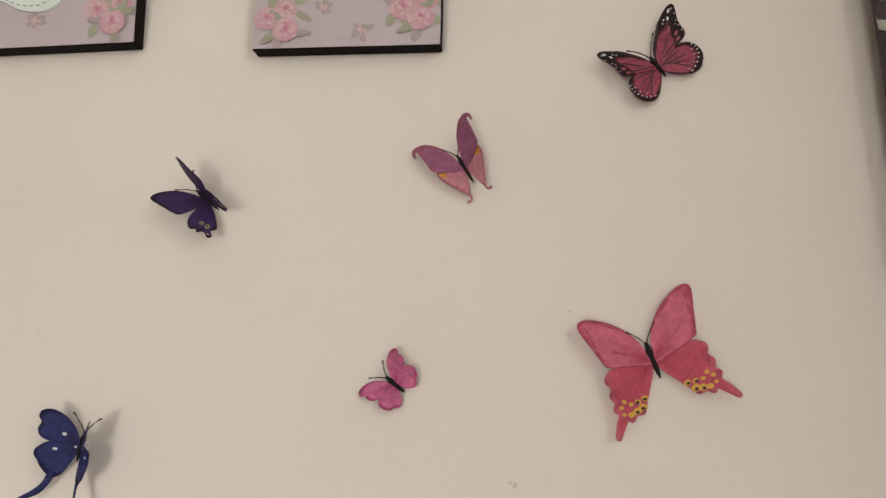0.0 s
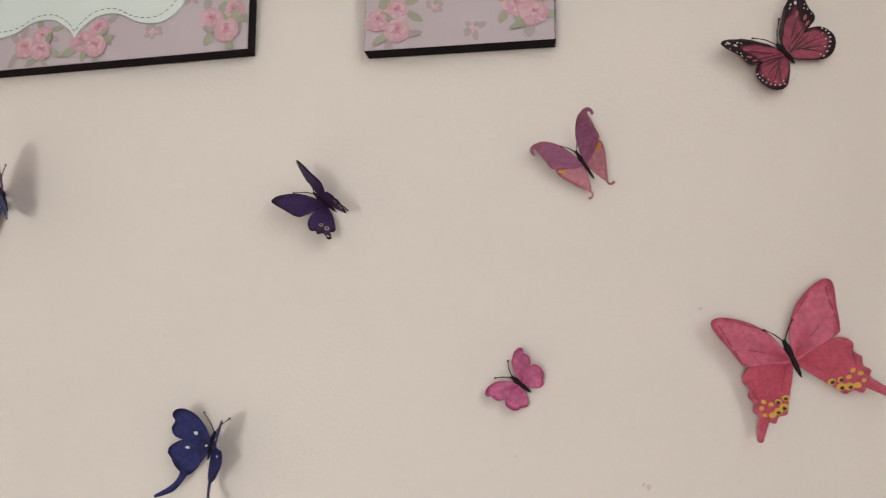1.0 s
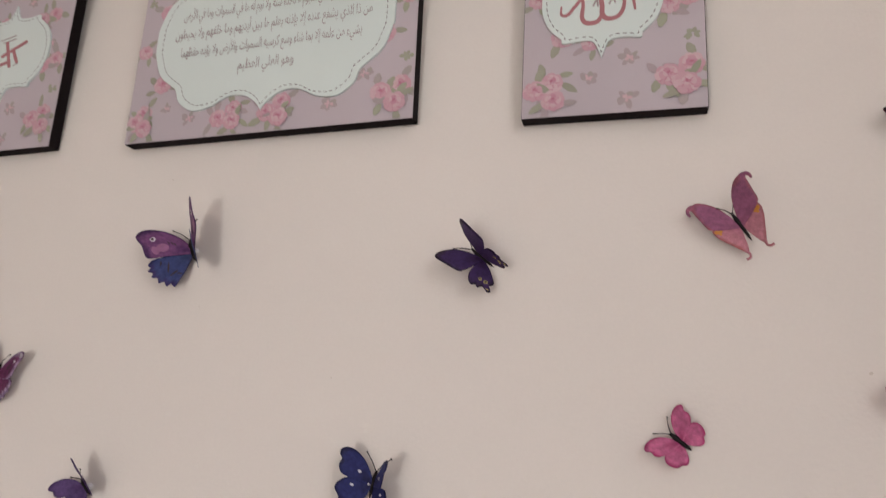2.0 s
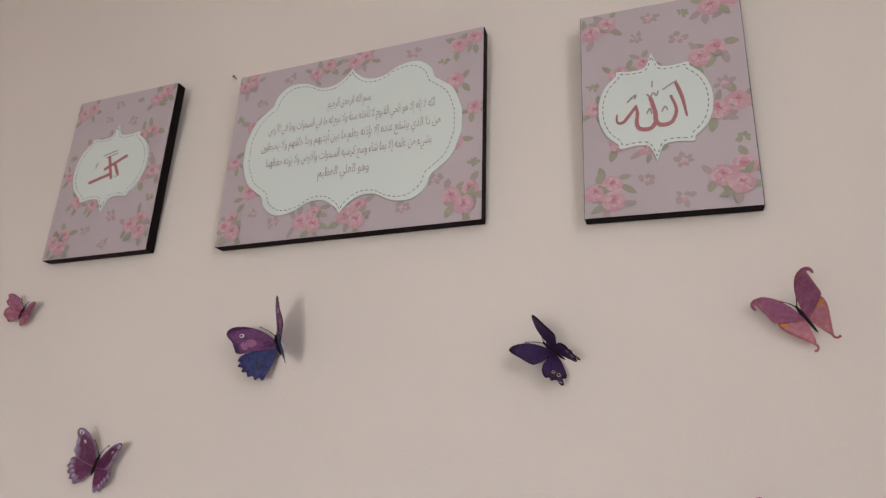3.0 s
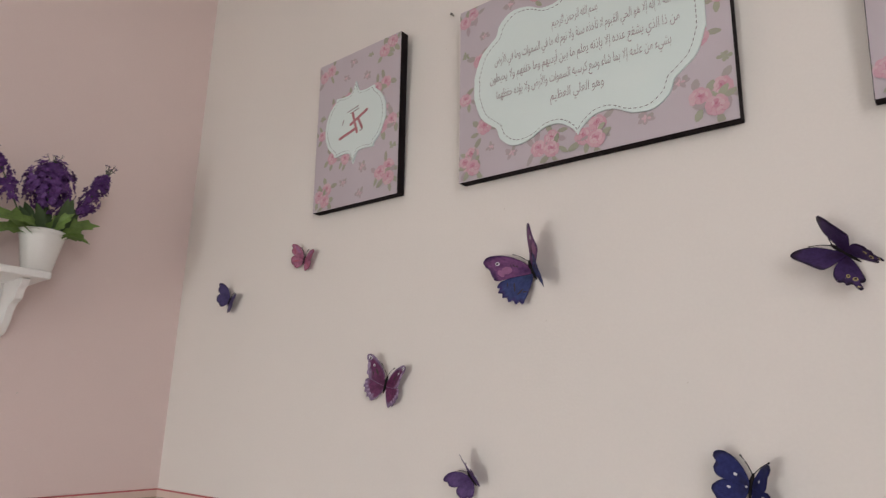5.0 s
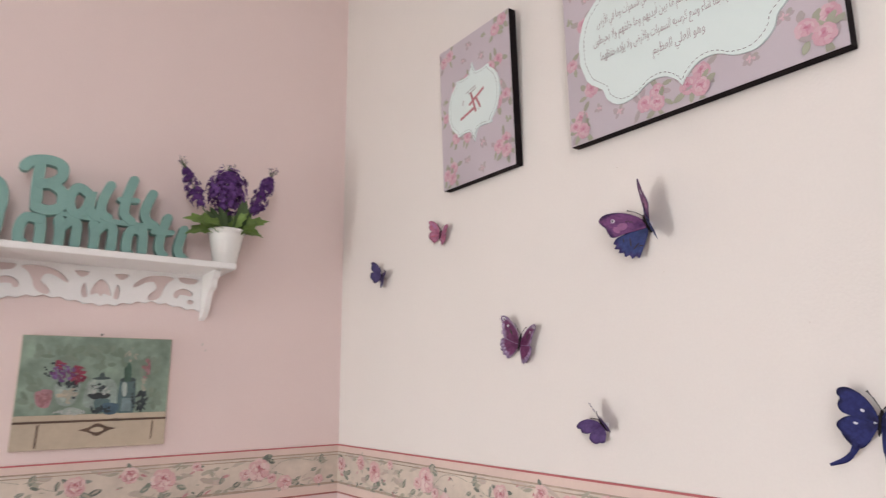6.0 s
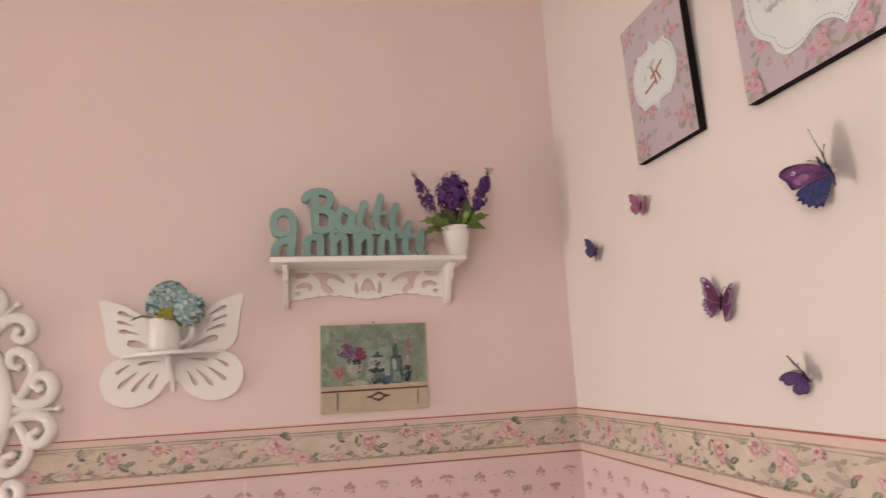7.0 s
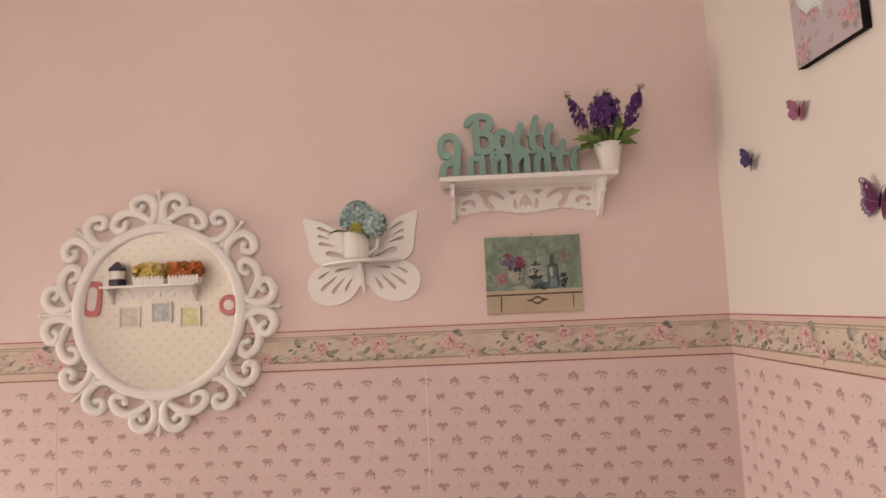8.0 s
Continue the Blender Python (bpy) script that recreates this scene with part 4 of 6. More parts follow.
VIOLET = wing_paint("dark_violet_wing", (0.055, 0.025, 0.085), (0.06, 0.032, 0.12), (0.018, 0.01, 0.024), (0.04, 0.015, 0.07), band=0.97)
NAVY = wing_paint("navy_wing", (0.026, 0.026, 0.085), (0.03, 0.037, 0.155), (0.012, 0.012, 0.05), (0.02, 0.022, 0.1))
ORCHID = wing_paint("orchid_wing", (0.130, 0.05, 0.17), (0.2, 0.075, 0.2), (0.06, 0.028, 0.1), (0.085, 0.036, 0.115), 5)
BLUE = wing_paint("blue_wing", (0.06, 0.09, 0.2), (0.05, 0.07, 0.2), (0.055, 0.04, 0.15), (0.03, 0.04, 0.13), 5)
PLUM = wing_paint("plum_wing", (0.12, 0.022, 0.08), (0.155, 0.038, 0.11), (0.3, 0.22, 0.34), (0.08, 0.02, 0.06), band=0.88, mottle=0.7)
ROSE = wing_paint("dusty_rose_wing", (0.3, 0.07, 0.14), (0.44, 0.18, 0.27), (0.34, 0.09, 0.16), (0.24, 0.055, 0.11), 5, mottle=0.65)
INDIGO = wing_paint("indigo_wing", (0.052, 0.039, 0.130), (0.075, 0.06, 0.17), (0.028, 0.018, 0.07), (0.033, 0.019, 0.085))
LILY = wing_paint("violet_wing", (0.091, 0.042, 0.154), (0.115, 0.068, 0.2), (0.07, 0.036, 0.125), (0.056, 0.028, 0.105))

MARGIN = stuff("maroon_line", (0.3, 0.035, 0.07), 0.6, fine=200, vary=0.3)
margin = [("maroon_line", 0.93, 0.84, 80, 0.1, 0.01, MARGIN), ("maroon_line", 0.9, 0.62, 85, 0.11, 0.012, MARGIN), ("maroon_line", 0.87, 0.34, 85, 0.12, 0.012, MARGIN), ("maroon_line", 0.5, 0.78, 38, 0.2, 0.01, MARGIN), ("maroon_line", 0.5, 0.3, 30, 0.16, 0.008, MARGIN)]
gold = [("gold_spot", x, y, a, r * 1.1, r * 0.85, SPOT_Y) for x, y, a, r in ((0.39, -0.55, 20, 0.06), (0.48, -0.67, 20, 0.07), (0.6, -0.7, 0, 0.07), (0.53, -0.56, 30, 0.05), (0.72, -0.72, 0, 0.055), (0.66, -0.56, 0, 0.04), (0.76, -0.48, 30, 0.04), (0.84, -0.56, 0, 0.04), (0.84, -0.68, 30, 0.035))]
gold += [("black_spot", x, y, 20, 0.036, 0.027, SPOT_K) for x, y in ((0.4, -0.56), (0.49, -0.69), (0.61, -0.72), (0.54, -0.57))]
gold += [("maroon_line", 0.86, -0.3, 80, 0.12, 0.012, MARGIN), ("maroon_line", 0.3, -0.28, -50, 0.2, 0.008, MARGIN)]
butterfly(1.7295, 1.255, 18, 0.0500, "tailed", (8, 8), (CORAL, CORAL_H), "large coral-pink paper butterfly with gold-spotted tails", margin, gold, body=0.6, feelers=0.32)
cells_f = [("white_spot", x, y, a, r, r * 0.6, SPOT_W) for x, y, a, r in ((0.86, 0.82, 40, 0.045), (0.76, 0.7, 60, 0.04), (0.93, 0.82, 60, 0.02), (0.68, 0.73, 30, 0.022), (0.92, 0.7, 60, 0.016), (0.85, 0.56, 70, 0.016), (0.83, 0.44, 80, 0.016), (0.82, 0.32, 70, 0.014), (0.62, 0.68, 40, 0.018), (0.8, 0.5, 60, 0.014))]
cells_f += [("rose_cell", 0.64, 0.5, 45, 0.07, 0.028, SPOT_R), ("rose_cell", 0.7, 0.34, 35, 0.06, 0.03, SPOT_R), ("rose_cell", 0.66, 0.22, 20, 0.06, 0.025, SPOT_R), ("dark_vein", 0.42, 0.3, 38, 0.25, 0.013, SPOT_K2), ("dark_vein", 0.4, 0.15, 18, 0.25, 0.013, SPOT_K2), ("dark_edge", 0.36, 0.56, 45, 0.32, 0.03, SPOT_K2)]
cells_h = [("dark_vein", 0.34 + 0.02 * k, 0.0 - 0.09 * k, 8 - 20 * k, 0.25, 0.012, SPOT_K2) for k in range(4)]
for k in range(11):
    t = radians(16 - 12.5 * k)
    cells_h.append(("white_spot", 0.32 + 0.5 * math.cos(t), -0.14 + 0.38 * math.sin(t), 0, 0.017, 0.014, SPOT_W))
    if k % 2:
        cells_h.append(("white_spot", 0.32 + 0.42 * math.cos(t), -0.14 + 0.31 * math.sin(t), 0, 0.012, 0.01, SPOT_W))
butterfly(1.7600, 1.5295, 32.5, 0.0452, "monarch", (12, 12), (MONARCH_ROSE, MONARCH_HIND), "dark-edged rose monarch paper butterfly with white specks", cells_f, cells_h, body=0.5)
butterfly(1.5725, 1.4395, 28, 0.0343, "leaf", (12, 42), (MAUVE, DUSTY), "mauve and dusty-pink paper butterfly with hooked wing tips", (), [("orange_spot", 0.68, 0.16, 30, 0.07, 0.06, SPOT_O), ("orange_spot", 0.58, 0.14, 0, 0.06, 0.05, SPOT_O), ("orange_spot", 0.62, 0.07, 0, 0.04, 0.04, SPOT_O)], body=0.85, feelers=0.36)
butterfly(1.5015, 1.241, 50, 0.0278, "round", (15, 17), (HOT, HOT), "small hot-pink paper butterfly", body=0.72, plump=1.6, feelers=0.45)
SPOT_C = stuff("pale_ring", (0.5, 0.42, 0.16), 0.6, vary=0.2)
rings = [("ring_spot", 0.56, -0.44, 0, 0.05, 0.05, SPOT_C), ("black_spot", 0.56, -0.44, 0, 0.028, 0.028, SPOT_K), ("ring_spot", 0.53, -0.61, 0, 0.06, 0.058, SPOT_C), ("black_spot", 0.53, -0.61, 0, 0.034, 0.03, SPOT_K), ("pale_spot", 0.68, -0.8, 80, 0.04, 0.016, SPOT_C)]
butterfly(1.319, 1.4235, 48, 0.0390, "curved", (32, 64), (VIOLET, VIOLET), "dark violet paper butterfly with yellow-ringed spots, wings folded up", (), rings, body=0.75, fold=(-4, 5))
dots = [("white_spot", 0.4, 0.22, 20, 0.05, 0.035, SPOT_W)]
butterfly(1.207, 1.194, -14, 0.0415, "streamer", (26, 54), (NAVY, NAVY), "navy-blue long-tailed paper butterfly with white spots", dots, [("white_spot", 0.5, -0.12, 10, 0.05, 0.03, SPOT_W), ("white_spot", 0.12, -0.02, 10, 0.04, 0.025, SPOT_W)], body=0.6, fold=(-4, -14))
SPOT_P = stuff("pink_patch", (0.31, 0.12, 0.25), 0.6, fine=200, vary=0.3)
SPOT_L = stuff("lavender_fringe", (0.36, 0.26, 0.4), 0.6, fine=200, vary=0.3)
eye = [("pink_patch", 0.52, 0.22, 20, 0.12, 0.09, SPOT_P), ("pink_patch", 0.66, 0.2, 70, 0.1, 0.06, SPOT_P), ("eye_spot", 0.66, 0.44, 0, 0.05, 0.045, SPOT_W), ("black_spot", 0.665, 0.44, 0, 0.028, 0.026, SPOT_K), ("dark_dash", 0.34, 0.26, 70, 0.045, 0.01, SPOT_K), ("dark_dash", 0.29, 0.22, 70, 0.04, 0.01, SPOT_K), ("dark_dash", 0.4, 0.29, 70, 0.035, 0.01, SPOT_K)]
butterfly(0.955, 1.455, 22, 0.0645, "broad", (20, 45), (ORCHID, BLUE), "purple and blue paper butterfly with a scalloped hindwing", eye, [("dark_dash", 0.5, -0.2, -75, 0.11, 0.014, SPOT_K), ("dark_dash", 0.42, -0.34, -25, 0.09, 0.016, SPOT_K), ("dark_dash", 0.62, -0.08, -70, 0.05, 0.012, SPOT_K), ("dark_dash", 0.33, -0.38, 20, 0.05, 0.014, SPOT_K)], body=0.42, feelers=0.34, fold=(-4, 9))
fringe = [("lavender_fringe", 0.8 - 0.085 * k, -0.12 - 0.12 * k, -40, 0.06, 0.035, SPOT_L) for k in range(4)]
tips = [("lavender_fringe", 0.82, 0.52, 80, 0.12, 0.06, SPOT_L), ("lavender_fringe", 0.8, 0.26, 80, 0.1, 0.045, SPOT_L), ("white_spot", 0.84, 0.8, 40, 0.085, 0.06, SPOT_W), ("black_spot", 0.83, 0.79, 60, 0.06, 0.022, SPOT_K), ("white_spot", 0.62, 0.56, 60, 0.06, 0.035, SPOT_W), ("black_spot", 0.61, 0.54, 60, 0.03, 0.016, SPOT_K), ("dark_dash", 0.45, 0.36, 50, 0.12, 0.035, SPOT_K2), ("dark_dash", 0.58, 0.26, 70, 0.07, 0.02, SPOT_K2)]
butterfly(0.682, 1.306, -17, 0.0430, "scalloped", (20, 9), (PLUM, PLUM), "plum paper butterfly with lavender fringes", tips, fringe, body=0.6)
butterfly(0.4545, 1.541, -19, 0.0325, "round", (24, 10), (ROSE, ROSE), "small dusty-rose paper butterfly", [("rose_band", 0.56, 0.5, 40, 0.26, 0.06, SPOT_P), ("rose_band", 0.72, 0.36, 60, 0.18, 0.04, SPOT_R)], [("rose_band", 0.5, -0.16, -20, 0.2, 0.05, SPOT_R)], body=0.55)
butterfly(0.215, 1.487, -32, 0.0355, "round", (32, 18), (INDIGO, INDIGO), "small indigo paper butterfly with half-raised wings", body=0.55)
butterfly(0.8525, 1.178, 42, 0.0345, "round", (20, 50), (LILY, LILY), "small violet paper butterfly with one raised wing", body=0.6, feelers=0.28, plump=1.3)

# Specks and scuffs on the plaster
bm = bmesh.new()
for x, z, r in ((1.604, 1.152, 0.003), (1.6, 1.154, 0.002), (1.662, 1.301, 0.002), (1.493, 1.179, 0.0015), (0.905, 1.555, 0.0011), (0.97, 1.385, 0.0011), (0.79, 1.865, 0.0012), (0.3, 1.80, 0.0012), (0.43, 1.69, 0.0011), (0.27, 1.30, 0.001), (1.15, 1.30, 0.001)):
    blot(bm, x, z, x * 40, r, r * 0.7, 0.0004, 0, n=7)
for v in bm.verts:
    v.co = Vector((v.co.x, -v.co.z, v.co.y))
tagged(part("plaster_specks", bm, SCUFF), "small dark specks on the cream wall plaster", "scuff", kind="stuff")


# A lone nail beside the middle canvas
nail = thing("wall_nail", on_north(0.805, 1.924, 0.0), "small dark steel nail in the cream wall", "nail")
bm = bmesh.new()
lathe(bm, [(0.0011, -0.01), (0.0011, 0.006)], 8, axis="z")
part("shank", bm, NAIL, nail)
bm = bmesh.new()
lathe(bm, [(0.0021, 0.006), (0.0026, 0.0066), (0.0024, 0.0078), (0.001, 0.0082)], 10, axis="z")
part("head", bm, NAIL, nail)

# Scuffs on the pink wall
bm = bmesh.new()
for y, z, r in ((-0.345, 1.335, 0.004), (-0.338, 1.322, 0.003), (-1.718, 1.707, 0.0022), (-0.3, 1.29, 0.002), (-1.3, 1.62, 0.0012)):
    blot(bm, y, z, 1.3, r, r * 0.5, 0.0004, 0, n=7)
for v in bm.verts:
    v.co = Vector((v.co.z, v.co.x, v.co.y))
tagged(part("paint_scuffs", bm, SCUFF), "small scuffs on the pink wall paint", "scuff", kind="stuff")

# Curtain that hangs by the east corner of the north wall
curtain = thing("curtain", pose(1.947, -0.026, 0.02), "dark mauve curtain with pale leaf stripes, hanging in folds", "curtain")
CLOTH = stuff("dark_mauve_cloth", (0.085, 0.062, 0.066), 0.9, fine=900, broad=10, vary=0.2, bump=0.3)
PALE_LEAF = stuff("pale_leaf_print", (0.46, 0.47, 0.4), 0.85, fine=500, broad=20, vary=0.2)


def fold(x, z):
    return 0.013 * math.sin(x * 78 + 0.4 * math.sin(z * 2.1)) + 0.004 * math.sin(x * 190 + z * 3)


bm = bmesh.new()
cols, levels = 60, 40
grid = []
for back in (0.0, 0.0016):
    grid.append([[bm.verts.new((0.236 * i / cols + 0.004 * math.sin(2.62 * j / levels * 4), fold(0.236 * i / cols, 2.62 * j / levels) + back, 2.62 * j / levels)) for i in range(cols + 1)] for j in range(levels + 1)])
for g in grid:
    for j in range(levels):
        for i in range(cols):
            bm.faces.new((g[j][i], g[j][i + 1], g[j + 1][i + 1], g[j + 1][i]))
for j in range(levels):
    for i in (0, cols):
        bm.faces.new((grid[0][j][i], grid[0][j + 1][i], grid[1][j + 1][i], grid[1][j][i]))
bmesh.ops.recalc_face_normals(bm, faces=bm.faces[:])
part("cloth", bm, CLOTH, curtain, smooth=True)
bm = bmesh.new()
for k in range(9):
    z0 = 0.13 + 0.28 * k
    for q, wide in ((0.0, 0.011), (0.028, 0.005)):
        rows = []
        for i in range(25):
            x = 0.002 + 0.232 * i / 24
            z = z0 + q - 0.6 * x + 0.02 * math.sin(x * 40)
            w = wide * (0.35 + 0.65 * math.sin(math.pi * i / 24))
            rows.append([bm.verts.new((x + 0.004 * math.sin(4 * zz), fold(x, zz) - 0.0012, zz)) for zz in (z - w, z + w)])
        for a, b in zip(rows, rows[1:]):
            bm.faces.new((a[0], b[0], b[1], a[1]))
tagged(part("leaf_stripes", bm, PALE_LEAF, curtain), kind="stuff")


# Things on the west wall
def floret(bm, p, n, r, rng, mi=0, petals=4):
    """A small open flower: cupped petals round a point."""
    n = n.normalized()
    a = n.orthogonal().normalized()
    b = n.cross(a)
    turn = rng.uniform(0, 6.28)
    for k in range(petals):
        t = turn + k * 6.283 / petals
        d, s = math.cos(t) * a + math.sin(t) * b, -math.sin(t) * a + math.cos(t) * b
        q = [p, p + r * (0.55 * d + 0.36 * s + 0.2 * n), p + r * (1.0 * d + 0.32 * n), p + r * (0.55 * d - 0.36 * s + 0.2 * n)]
        bm.faces.new([bm.verts.new(v) for v in q]).material_index = mi


def leaf(bm, base, way, up, length, width, droop, mi=0):
    """A folded, drooping leaf with a pointed tip and a wavy margin."""
    way = Vector(way).normalized()
    side = way.cross(Vector(up)).normalized()
    up = side.cross(way)
    rows = []
    for i in range(8):
        t = i / 7
        c = Vector(base) + way * length * t + up * (length * (0.35 * t - droop * t * t))
        w = width * math.sin(math.pi * min(1, t * 0.92 + 0.08)) ** 0.8 * (1 + 0.12 * math.sin(i * 2.6))
        rows.append([bm.verts.new(c + side * w * k + up * abs(k) * w * 0.35) for k in (-1, -0.5, 0, 0.5, 1)])
    for i in range(7):
        for k in range(4):
            bm.faces.new((rows[i][k], rows[i][k + 1], rows[i + 1][k + 1], rows[i + 1][k])).material_index = mi
    return bm


def drop(x, y, a, length, width):
    """A teardrop opening that points back along its angle."""
    c, s = math.cos(radians(a)), math.sin(radians(a))
    pts = [(-0.5, 0), (-0.1, 0.3), (0.28, 0.5), (0.46, 0.3), (0.5, 0), (0.46, -0.3), (0.28, -0.42), (-0.1, -0.2)]
    pts = [(px * length, py * width) for px, py in pts]
    return curve_through([(x + c * px - s * py, y + s * px + c * py) for px, py in pts], 3, True)


# Bracket shelf with a pierced back panel
def bracket_shelf(m, width, label, group=""):
    t = thing("bracket_shelf", m, label, "shelf", group)
    bm = bmesh.new()
    box(bm, -width / 2, width / 2, -0.014, 0, 0, 0.122, 0.003)
    part("top_board", bm, WHITE, t)
    for sx in (-1, 1):
        side = curve_through([(0, -0.014), (0.098, -0.014), (0.1, -0.026), (0.088, -0.034), (0.08, -0.05), (0.06, -0.058), (0.048, -0.072), (0.04, -0.09), (0.022, -0.108), (0.006, -0.112), (0, -0.108)], 3, True)
        bm = bmesh.new()
        plate(bm, [side], -0.006, 0.006)
        for v in bm.verts:
            v.co = Vector((sx * (width / 2 - 0.034) + v.co.z, v.co.y, max(0.0, v.co.x)))
        bmesh.ops.recalc_face_normals(bm, faces=bm.faces[:])
        part("bracket", bm, WHITE, t)
    w = width / 2 - 0.041
    n = 28
    low = [(-w + 2 * w * i / n, -0.088 - 0.006 * math.cos(4 * math.pi * i / n) - 0.0025 * math.cos(28 * math.pi * i / n)) for i in range(n + 1)]
    holes = []
    k = w / 0.2
    cuts = ([(-0.192, -0.024), (-0.152, -0.022), (-0.157, -0.034), (-0.182, -0.036)], [(-0.182, -0.056), (-0.164, -0.047), (-0.146, -0.054), (-0.142, -0.066), (-0.15, -0.07), (-0.155, -0.062), (-0.168, -0.062), (-0.178, -0.064)],
            [(-0.142, -0.026), (-0.12, -0.021), (-0.088, -0.026), (-0.066, -0.04), (-0.06, -0.052), (-0.068, -0.05), (-0.085, -0.04), (-0.1, -0.038), (-0.106, -0.052), (-0.094, -0.064), (-0.09, -0.076), (-0.102, -0.078), (-0.116, -0.068), (-0.122, -0.05), (-0.13, -0.036)],
            [(-0.05, -0.026), (-0.024, -0.027), (-0.03, -0.036), (-0.04, -0.038)], [(-0.03, -0.05), (-0.036, -0.064), (-0.032, -0.08), (-0.024, -0.078), (-0.026, -0.064)], [(-0.186, -0.074), (-0.174, -0.072), (-0.172, -0.08), (-0.182, -0.081)])
    for sx in (-1, 1):
        holes += [[(sx * x * k, y) for x, y in curve_through(loop, 3, True)] for loop in cuts]
    holes.append([(x * k, y) for x, y in curve_through([(-0.019, -0.074), (-0.014, -0.054), (0, -0.04), (0.014, -0.054), (0.019, -0.074), (0.006, -0.07), (0, -0.077), (-0.006, -0.07)], 3, True)])
    bm = bmesh.new()
    plate(bm, [low + [(w, -0.014), (-w, -0.014)]] + holes, 0.0005, 0.007)
    bmesh.ops.recalc_face_normals(bm, faces=bm.faces[:])
    part("pierced_panel", bm, WHITE, t, "white fretwork panel")
    return t


SHELF_TOP = 1.5045
bracket_shelf(on_west(-0.56, SHELF_TOP, 0.001), 0.486, "white wooden bracket shelf with a fretwork panel", "bracket shelves")

# Cut-out word sign: a thick teal letter for each stroke group
sign = thing("word_sign", on_west(-0.806, SHELF_TOP + 0.0005, 0.045), "teal cut-out wooden sign reading Baiti Jannati", "sign")
BOARD_EDGE = [(-1, 0), (-1, 0.93), (-0.92, 1), (0, 1), (0.92, 1), (1, 0.93), (1, 0)]


def letter(name, lift, *lines, fat=0.0102):
    """A cut-out letter from its strokes, in millimetres over the shelf."""
    bm = bmesh.new()
    for j, pts in enumerate(lines):
        line = curve_through([(x * 0.001, y * 0.00113 + 0.004) for x, y in pts], 5)
        stroke(bm, line, fat, 0.0, 0.0172 + 0.00035 * ((lift + 2 * j) % 5), BOARD_EDGE)
    for v in bm.verts:
        v.co.y = max(0.0, v.co.y)
    return part(name, bm, TEAL, sign)


letter("letter_j", 0, [(30, 60), (14, 62), (8, 82), (14, 101), (32, 109), (50, 102), (57, 80), (54, 56), (44, 44), (26, 40), (14, 28), (9, 6)], [(54, 58), (53, 34), (48, 8)])
letter("letter_b", 1, [(86, 140), (98, 152), (126, 157), (148, 150), (149, 130), (132, 116), (114, 112)], [(130, 116), (153, 102), (153, 76), (134, 66), (113, 69)], [(111, 150), (110, 110), (112, 70)])
letter("letter_a", 2, [(197, 108), (180, 115), (168, 96), (171, 74), (186, 66), (200, 84), (205, 110), (203, 80), (215, 66)], fat=0.0096)
letter("letter_i", 3, [(238, 128), (226, 98), (225, 76), (238, 66)], fat=0.0096)
letter("letter_t", 4, [(281, 145), (270, 108), (268, 78), (282, 65)], fat=0.0096)
letter("letter_i", 1, [(320, 124), (309, 94), (310, 74), (328, 62)], fat=0.0096)
letter("crossbar", 2, [(258, 104), (274, 105), (290, 106)], fat=0.006)
letter("joining_stroke", 0, [(113, 68), (150, 64), (190, 62), (230, 61), (270, 60), (310, 60), (340, 58)], fat=0.0055)
letter("letter_a", 3, [(120, 48), (100, 50), (90, 34), (90, 12), (98, 3)], [(122, 52), (124, 30), (124, 6)], fat=0.0096)
letter("letter_n", 4, [(153, 52), (157, 30), (156, 5)], [(157, 36), (172, 52), (184, 48), (185, 26), (184, 5)], fat=0.0094)
letter("letter_n", 0, [(214, 52), (218, 30), (217, 5)], [(218, 36), (234, 52), (249, 48), (250, 26), (249, 5)], fat=0.0094)
letter("letter_a", 1, [(304, 48), (286, 50), (278, 32), (278, 10), (284, 3)], [(306, 52), (308, 30), (308, 6)], fat=0.0096)
letter("letter_t", 2, [(354, 81), (343, 46), (341, 20), (352, 5)], fat=0.0096)
letter("letter_i", 3, [(389, 62), (381, 36), (380, 16), (392, 4)], fat=0.0096)
letter("crossbar", 4, [(326, 50), (346, 51), (364, 53)], fat=0.006)

# White pot with purple fabric flowers
pot = thing("potted_flowers", pose(0.083, -0.332, SHELF_TOP + 0.0005), "white pot of purple fabric flowers on the shelf", "flower pot")
bm = bmesh.new()
wavy = [(0.0235, 0.0)] + [(0.0245 + 0.0128 * i / 12 + 0.0005 * (i % 2), 0.004 + 0.066 * i / 12) for i in range(13)] + [(0.0405, 0.072), (0.041, 0.078), (0.039, 0.079), (0.036, 0.066), (0.01, 0.06)]
lathe(bm, wavy, 36, axis="z")
part("pot", bm, CERAMIC, pot, "white ribbed pot", smooth=True)
bm = bmesh.new()
lathe(bm, [(0.0355, 0.062), (0.0355, 0.066), (0.02, 0.07), (0.004, 0.071)], 20, axis="z")
part("moss", bm, STEM, pot, smooth=True)
rng = random.Random(12)


